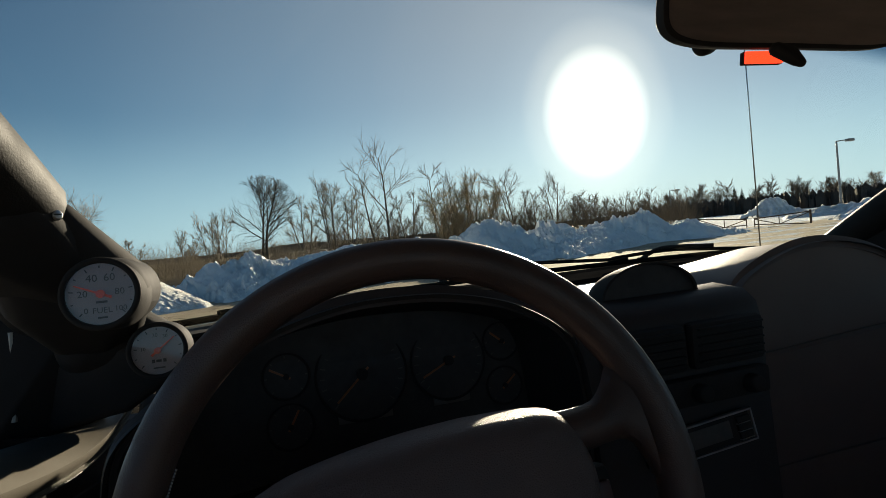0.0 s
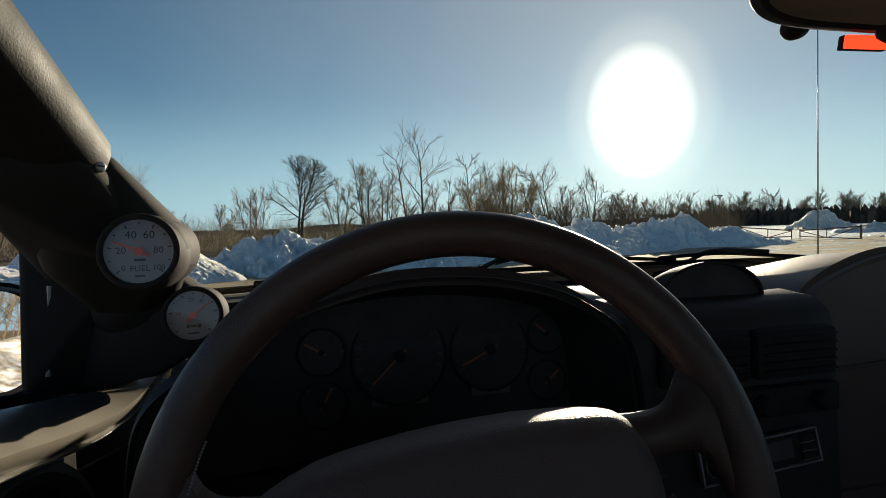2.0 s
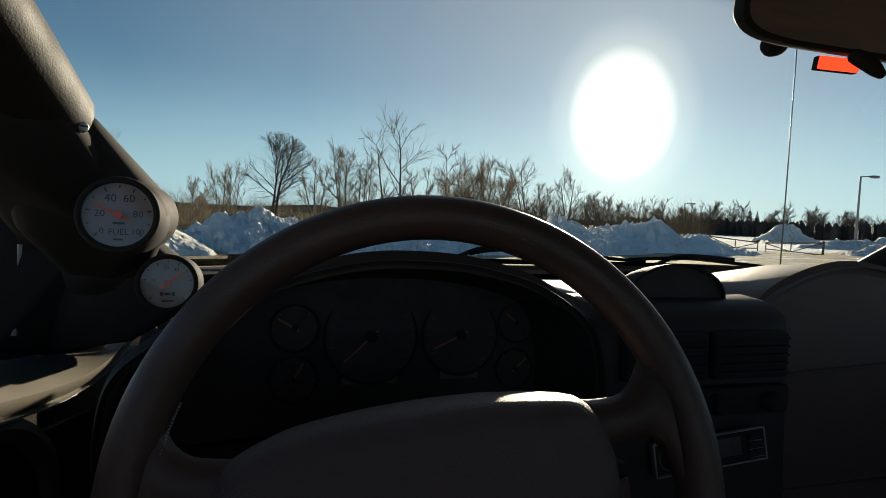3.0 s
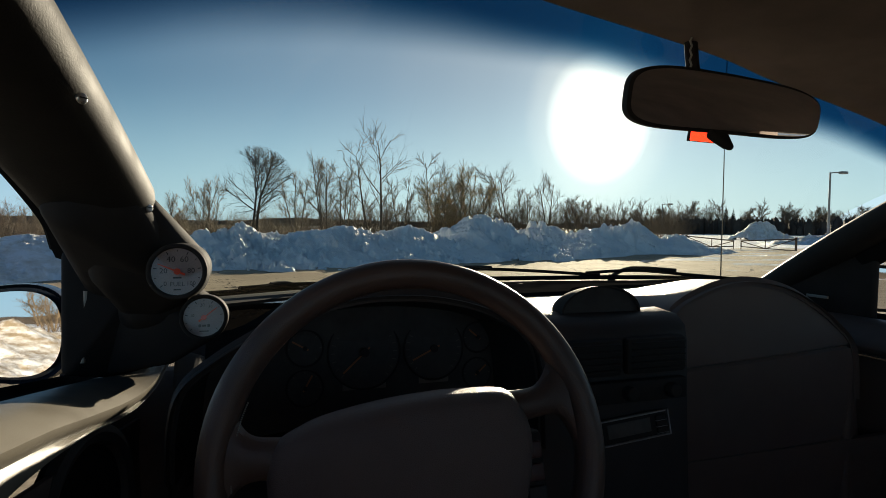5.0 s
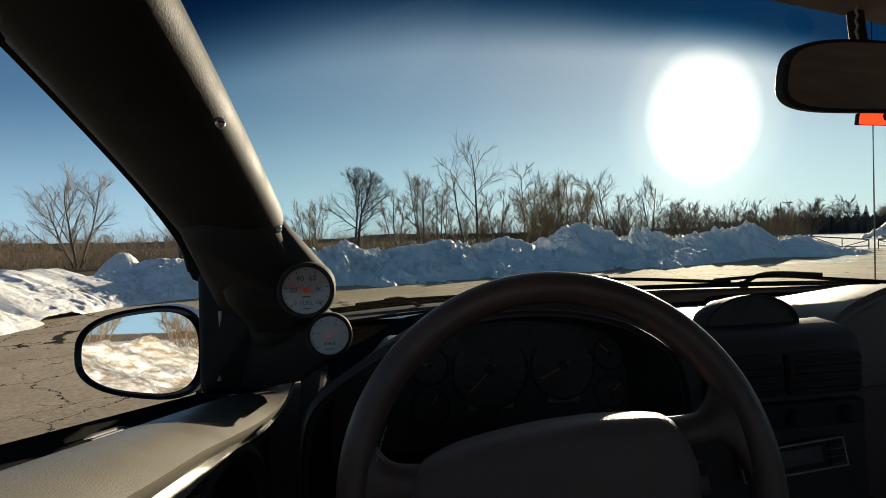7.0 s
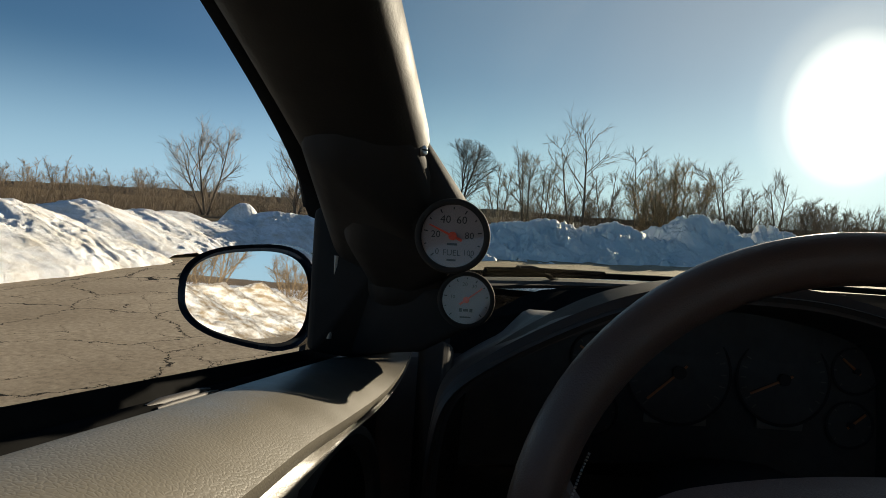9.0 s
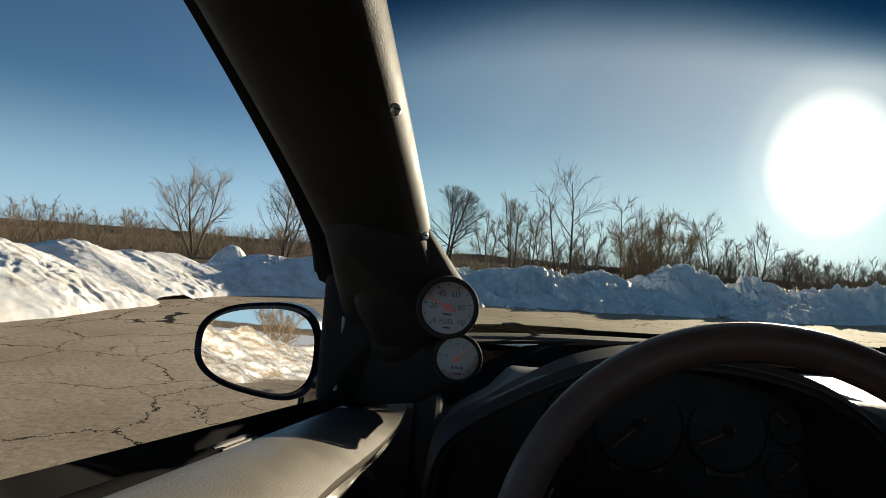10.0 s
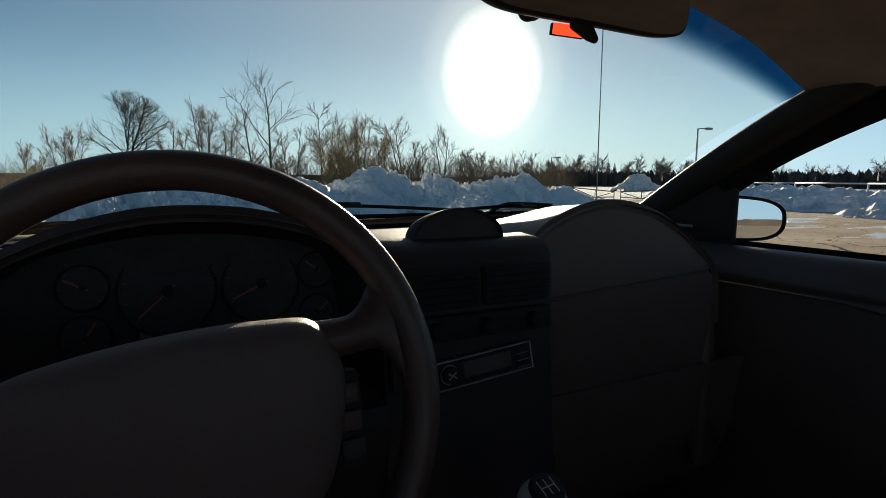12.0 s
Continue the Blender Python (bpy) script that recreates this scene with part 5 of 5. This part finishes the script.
def build_cluster():
    ob = empty("instrument_cluster", (-0.33, 0.77, 0.9))
    n = Vector((0, -1, 0.12))
    for x, z, r, ang, col in ((-0.345, 0.912, 0.050, 222, "needle_orange"), (-0.245, 0.912, 0.044, 205, "needle_orange"), (-0.425, 0.922, 0.024, 150, "needle_orange"), (-0.425, 0.868, 0.024, 60, "needle_orange"), (-0.178, 0.925, 0.022, 140, "needle_orange"), (-0.178, 0.872, 0.022, 40, "needle_orange")):
        m = facing((x, 0.766, z), n)
        d = part("dial", cyl(r, 0.003, m @ pose(0, 0, -0.003), 40), "dial_black", ob)
        part("dial_rim", ring(r, 0.0015, m, 40, 6), "black", d)
        count = 19 if r > 0.04 else 7
        for k in range(count):
            a = radians(225 - 270 * k / (count - 1))
            part("tick", box(-0.0006, 0.0006, -r * 0.11, 0, 0, 0.0004, 0, m @ pose(r * 0.92 * math.cos(a), r * 0.92 * math.sin(a), 0.0002) @ pose(0, 0, 0, 0, 0, math.degrees(a) - 90)), "dial_mark", d, smooth=False)
        part("needle", box(-r * 0.2, r * 0.8, -0.0011, 0.0011, 0.002, 0.003, 0, m @ pose(0, 0, 0, 0, 0, ang)), col, d, "orange needle", smooth=False)
        part("needle_cap", cyl(r * 0.13, 0.004, m, 16), "black", d)
    for x, z, w in ((-0.345, 0.866, 0.03), (-0.245, 0.868, 0.022)):
        part("odometer_window", box(x - w, x + w, 0.764, 0.766, z - 0.005, z + 0.005, 0.0005), "dash_grey", ob)
    tagged(ob, "black instrument cluster with orange needles", "instruments")


def build_centre():
    ob = empty("centre_stack", (0, 0.72, 0.5))
    rows = []
    for y, z in ((0.74, 0.962), (0.69, 0.958), (0.672, 0.944), (0.666, 0.92), (0.664, 0.86), (0.660, 0.78), (0.655, 0.70), (0.64, 0.60), (0.62, 0.52), (0.58, 0.46)):
        rows.append([(x, y + 0.012 * (abs(x) / 0.125) ** 4, z) for x in (-0.125, -0.115, -0.09, -0.05, 0, 0.05, 0.09, 0.112, 0.120)])
    part("fascia", thicken(loft(rows), 0.01), "hood", ob, "dark centre fascia")
    for s in (-1, 1):
        x0 = -0.055 if s < 0 else 0.052
        v = part("vent_frame", box(x0 - 0.050, x0 + 0.050, 0.655, 0.672, 0.882, 0.934, 0.006), "black", ob, "black vent frame")
        for k in range(5):
            z = 0.890 + 0.009 * k
            part("slat", box(x0 - 0.044, x0 + 0.044, 0.650, 0.664, z, z + 0.0025, 0.0006, None, 1), "black", v)
    part("control_panel", box(-0.10, 0.10, 0.650, 0.664, 0.845, 0.876, 0.004), "black", ob)
    for k in range(3):
        part("control_knob", cyl(0.011, 0.014, facing((-0.07 + 0.07 * k, 0.650, 0.860), (0, -1, 0.1)), 20, 0.009, 0.002), "black", ob)
    tagged(ob, "dark centre stack with slatted vents", "centre stack")
    # the radio sits a little askew
    c = Vector((-0.001, 0.650, 0.809))
    m = facing(c, (-0.05, -1, 0.16)) @ pose(0, 0, 0, 0, 0, 5.5)
    rd = empty("car_radio", tuple(c))
    part("chassis", box(-0.066, 0.066, -0.0158, 0.0158, -0.03, 0.0, 0.002, m), "black", rd)
    for x0, x1, y0, y1 in ((-0.0685, 0.0685, 0.0153, 0.0175), (-0.0685, 0.0685, -0.0175, -0.0153), (-0.0685, -0.0663, -0.0175, 0.0175), (0.0663, 0.0685, -0.0175, 0.0175)):
        part("trim_bar", box(x0, x1, y0, y1, -0.004, 0.003, 0.0006, m), "silver", rd, "scuffed silver surround", smooth=False)
    part("display", box(-0.030, 0.038, -0.0085, 0.0105, 0.0, 0.0015, 0.0005, m), "dial_mark", rd, "blank dark display")
    kn = part("volume_knob", cyl(0.0110, 0.010, m @ pose(-0.050, 0.0, 0.0), 28, 0.0100, 0.0012), "black", rd)
    part("knob_rim", ring(0.0113, 0.0008, m @ pose(-0.050, 0.0, 0.001), 28, 6), "silver", kn)
    for r_ in (35, -35):
        part("knob_mark", box(-0.0065, 0.0065, -0.0008, 0.0008, 0.0102, 0.0107, 0, m @ pose(-0.050, 0.0, 0.0, 0, 0, r_)), "silver", kn, smooth=False)
    for k in range(3):
        b_ = part("button", box(0.047, 0.064, -0.0125 + 0.0085 * k, -0.0055 + 0.0085 * k, 0.0, 0.003, 0.0006, m), "black", rd)
        part("button_edge", box(0.0465, 0.0645, -0.0132 + 0.0085 * k, -0.0126 + 0.0085 * k, 0.0, 0.0032, 0, m), "silver", b_, smooth=False)
    tagged(rd, "black car radio in a scuffed silver surround", "car radio")
    # clock pod on the dash top
    cp = empty("clock_pod", (0.012, 0.77, 0.955))
    rows = []
    for k in range(9):
        f = k / 8
        y = 0.722 + 0.075 * f
        r = math.sqrt(max(0.0, 1 - (max(0.0, f - 0.15) / 0.88) ** 2.2))
        rows.append([(0.004 + 0.068 * r * math.cos(a), y, 0.960 + 0.041 * r * math.sin(a) * (1 - 0.25 * f)) for a in (math.pi * i / 20 for i in range(21))])
    part("shell", thicken(loft(rows), 0.003), "black", cp, "domed black cover")
    part("face", thicken(loft([[(0.004 + q * 0.065 * math.cos(a), 0.728, 0.960 + q * 0.038 * math.sin(a)) for a in (math.pi * i / 20 for i in range(21))] for q in (1.0, 0.5, 0.02)]), 0.002), "dial_black", cp)
    tagged(cp, "small domed black pod on the dash top", "clock pod")
    # gear lever
    gl = empty("gear_lever", (-0.04, 0.50, 0.45))
    part("stick", pipe([(-0.035, 0.53, 0.44), (-0.031, 0.505, 0.60), (-0.027, 0.50, 0.704)], [0.011, 0.009, 0.008], 12), "screw", gl)
    bm = bmesh.new()
    bmesh.ops.create_uvsphere(bm, u_segments=32, v_segments=20, radius=0.026, matrix=pose(-0.027, 0.50, 0.714))
    ball = part("knob", bm, "knob_white", gl, "white ball knob")
    km = facing((-0.027, 0.50, 0.714), (-0.10, -0.45, 1.0), (0, 1, 0))
    kb = part("knob_cap", cyl(0.0190, 0.0065, km @ pose(0, 0, 0.0205), 28, 0.0165, 0.0015), "ink", ball, "black shift pattern cap")
    for x0, x1, y0, y1 in ((-0.0085, -0.0073, -0.009, 0.009), (-0.0006, 0.0006, -0.009, 0.009), (0.0073, 0.0085, -0.009, 0.009), (-0.0085, 0.0085, -0.0006, 0.0006)):
        part("pattern_bar", box(x0, x1, y0, y1, 0.0269, 0.0274, 0, km), "print_white", ball, smooth=False)
    part("boot", cyl(0.07, 0.10, pose(-0.035, 0.53, 0.42), 20, 0.02, 0.004), "rubber", gl, "black rubber boot")
    tagged(gl, "gear lever with a white ball knob", "gear lever")
    tagged(part("centre_console", box(-0.13, 0.12, -0.3, 0.62, 0.30, 0.445, 0.02), "dash"), "dark centre console between the seats", "console")


# ---- steering wheel ----
def build_wheel():
    c, n = Vector((-0.3521, 0.4776, 0.8758)), Vector((-0.109, -0.966, 0.209))
    m = facing(c, n) @ pose(0, 0, 0, 0, 0, 7.0)
    ob = empty("steering_wheel", tuple(c))
    part("rim", ring(0.1700, 0.0140, m, 96, 16, flat=1.15), "leather", ob, "worn brown leather rim")
    for a0, a1 in ((150, 178), (2, 30)):
        pts = [m @ Vector((0.1535 * math.cos(radians(a)), 0.1535 * math.sin(radians(a)), 0.007)) for a in range(a0, a1 + 1, 2)]
        if a0 > 100:
            for k in range(len(pts) - 1):
                for q in (0.05, 0.38, 0.71):
                    part("stitch", pipe([pts[k].lerp(pts[k + 1], q), pts[k].lerp(pts[k + 1], q + 0.2)], 0.0007, 5), "strip", ob)

    flat_m = facing(c, n)

    def spoke(upper, lower, z0):
        """An arm between an upper and a lower edge line, from the hub out to the rim."""
        up_, low_ = smooth_curve([(x, y, 0) for x, y in upper], 3), smooth_curve([(x, y, 0) for x, y in lower], 3)
        rows = []
        for k, (a, b) in enumerate(zip(up_, low_)):
            lift = z0 * (1 - k / (len(up_) - 1)) ** 1.3
            row = [a.lerp(b, t_) + Vector((0, 0, lift + dz)) for t_, dz in ((0, -0.003), (0.10, 0.004), (0.30, 0.0085), (0.5, 0.0095), (0.70, 0.0085), (0.90, 0.004), (1, -0.003), (0.85, -0.012), (0.5, -0.014), (0.15, -0.012))]
            rows.append([flat_m @ p for p in row])
        return loft(rows, closed=True)

    part("upper_spoke", spoke([(0.080, 0.0590), (0.100, 0.0590), (0.116, 0.0615), (0.1255, 0.070), (0.132, 0.082), (0.141, 0.095)], [(0.080, 0.028), (0.108, 0.031), (0.126, 0.034), (0.139, 0.033), (0.149, 0.022), (0.160, -0.004)], 0.010), "leather", ob, "leather-wrapped spoke")
    part("upper_spoke", spoke([(-0.100, 0.029), (-0.120, 0.0295), (-0.134, 0.0305), (-0.144, 0.036), (-0.151, 0.047), (-0.158, 0.062)], [(-0.100, -0.008), (-0.122, -0.006), (-0.135, -0.006), (-0.146, -0.010), (-0.154, -0.020), (-0.163, -0.040)], 0.010), "leather", ob, "leather-wrapped spoke")
    for side in (1, -1):
        low = [(side * 0.055, -0.055), (side * 0.085, -0.088), (side * 0.108, -0.116)], [(side * 0.030, -0.070), (side * 0.052, -0.108), (side * 0.070, -0.142)]
        part("lower_spoke", spoke(low[0], low[1], 0.006), "leather", ob)
        # switch panel beside the airbag cover
        flip = flat_m @ pose(0, 0, 0, 0, 0, 5) @ (Matrix.Scale(-1, 4, (1, 0, 0)) if side < 0 else Matrix.Identity(4))
        sw = part("switch_panel", box(0.094, 0.122, -0.062, 0.012, -0.010, 0.006, 0.006, flip), "black", ob)
        for k in range(3):
            part("button", box(0.101, 0.119, -0.053 + 0.020 * k, -0.037 + 0.020 * k, 0.004, 0.0095, 0.0025, flip), "button_red" if k else "hood", sw)
    # airbag cover: a slanting rounded shield
    right = [(0.034, 0.0620), (0.0755, 0.0625), (0.0880, 0.0595), (0.0965, 0.0520), (0.1040, 0.0390), (0.1090, 0.0230), (0.1095, 0.0040), (0.104, -0.030), (0.090, -0.064), (0.055, -0.092), (0.0, -0.104)]
    left = [(-0.060, -0.094), (-0.100, -0.068), (-0.120, -0.036), (-0.1255, -0.004), (-0.1235, 0.0150), (-0.1160, 0.0270), (-0.1020, 0.0350), (-0.0840, 0.0425), (-0.0465, 0.0515), (-0.0070, 0.0580), (0.034, 0.0620)]
    outline = smooth_curve([(x, y, 0) for x, y in right + left], 5)[:-1]
    rows = []
    for sc, z in ((0.97, -0.030), (0.995, -0.006), (1.0, 0.006), (0.992, 0.012), (0.970, 0.0185), (0.93, 0.0240), (0.86, 0.0285), (0.74, 0.0325), (0.55, 0.0355), (0.30, 0.0375), (0.08, 0.038)):
        rows.append([flat_m @ Vector((p.x * sc, p.y * sc, z)) for p in outline])
    part("airbag_cover", loft(rows, closed=True), "pad", ob, "grained grey airbag cover")
    part("column_shroud", loft([[m @ Vector((sx * w, sy * w + dy, z)) for sx, sy in ((math.cos(a), math.sin(a)) for a in (2 * math.pi * i / 20 for i in range(20)))] for w, z, dy in ((0.05, -0.03, -0.01), (0.055, -0.06, -0.015), (0.065, -0.18, -0.03), (0.07, -0.27, -0.05))], closed=True), "black", ob, "black column shroud")
    tagged(ob, "four-spoke steering wheel with a worn brown leather rim", "steering wheel")
    st = empty("indicator_stalk", (-0.46, 0.57, 0.86))
    part("lever", pipe(smooth_curve([(-0.39, 0.565, 0.855), (-0.47, 0.555, 0.862), (-0.53, 0.54, 0.875)], 4), [0.007] * 5 + [0.009] * 4, 10), "black", st)
    tagged(st, "black indicator stalk on the steering column", "stalk")


# ---- rear-view mirror ----
def build_mirror():
    c = Vector((0.083, 0.572, 1.241))
    m = facing(c, (-0.06, -0.99, -0.13)) @ pose(0, 0, 0, 0, 0, -2.8)
    ob = empty("rear_view_mirror", tuple(c))
    w, h = 0.145, 0.0365

    def outline(sc, z, n=48):
        pts = []
        for i in range(n):
            a = 2 * math.pi * i / n
            ca, sa = math.cos(a), math.sin(a)
            ux, uy = math.copysign(abs(ca) ** 0.45, ca), math.copysign(abs(sa) ** 0.55, sa)
            pts.append(m @ Vector(((w - (1 - sc) * h) * ux, h * sc * uy * (1 - 0.10 * ux) + 0.004 * (1 - ux * ux), z)))
        return pts

    part("housing", loft([outline(0.93, 0.001), outline(1.0, -0.001), outline(1.0, -0.012), outline(0.8, -0.024), outline(0.4, -0.030)], closed=True), "black", ob, "black mirror housing")
    bm = bmesh.new()
    bm.faces.new([bm.verts.new(p) for p in outline(0.90, 0.0022)])
    part("glass", bm, "mirror", ob, "silvered mirror glass", smooth=False)
    part("stem", pipe(smooth_curve([(0.062, 0.600, 1.255), (0.060, 0.612, 1.300), (0.058, 0.616, 1.352)], 5), 0.0085, 12), "black", ob)
    part("cable", pipe(smooth_curve([(0.046 + 0.0014 * (-1) ** k, 0.600, 1.262 + 0.006 * k) for k in range(14)], 2), 0.0014, 5), "strip", ob, "thin coiled cable")
    part("day_lever", hull([(0.058, 0.572, 1.205, 0.007), (0.070, 0.564, 1.192, 0.005), (0.078, 0.564, 1.190, 0.0045), (0.076, 0.572, 1.203, 0.006)], 10), "black", ob)
    part("sensor", hull([(0.095, 0.70, 1.257, 0.014), (0.080, 0.69, 1.250, 0.012)], 14), "black", ob)
    tagged(ob, "black rear-view mirror hanging from the header", "mirror")
    ld = empty("led_strip", (0.07, 0.60, 1.204))
    lm = facing((0.076, 0.605, 1.208), (-0.35, -0.93, -0.1)) @ pose(0, 0, 0, 0, 0, -5)
    part("strip_base", box(-0.020, 0.020, -0.0065, 0.0065, -0.008, 0.0, 0.001, lm), "black", ld)
    part("lens", box(-0.019, 0.019, -0.0062, 0.0062, 0.0, 0.004, 0.0012, lm), "led", ld, "glowing red lens")
    for k in range(6):
        part("led_bead", cyl(0.0024, 0.002, lm @ pose(-0.015 + 0.006 * k, 0, 0.0038), 12, 0.0012), "led", ld)
    tagged(ld, "small glowing red light strip under the mirror", "light strip")


build_shell()
build_cowl()
build_pillars()
build_gauge_pod()
build_door(-1, "driver_door", "driver's door with a taupe vinyl top and dark mirror")
build_door(1, "passenger_door", "passenger's door with dark grey trim and a small mirror")
build_dashboard()
build_cluster()
build_centre()
build_wheel()
build_mirror()
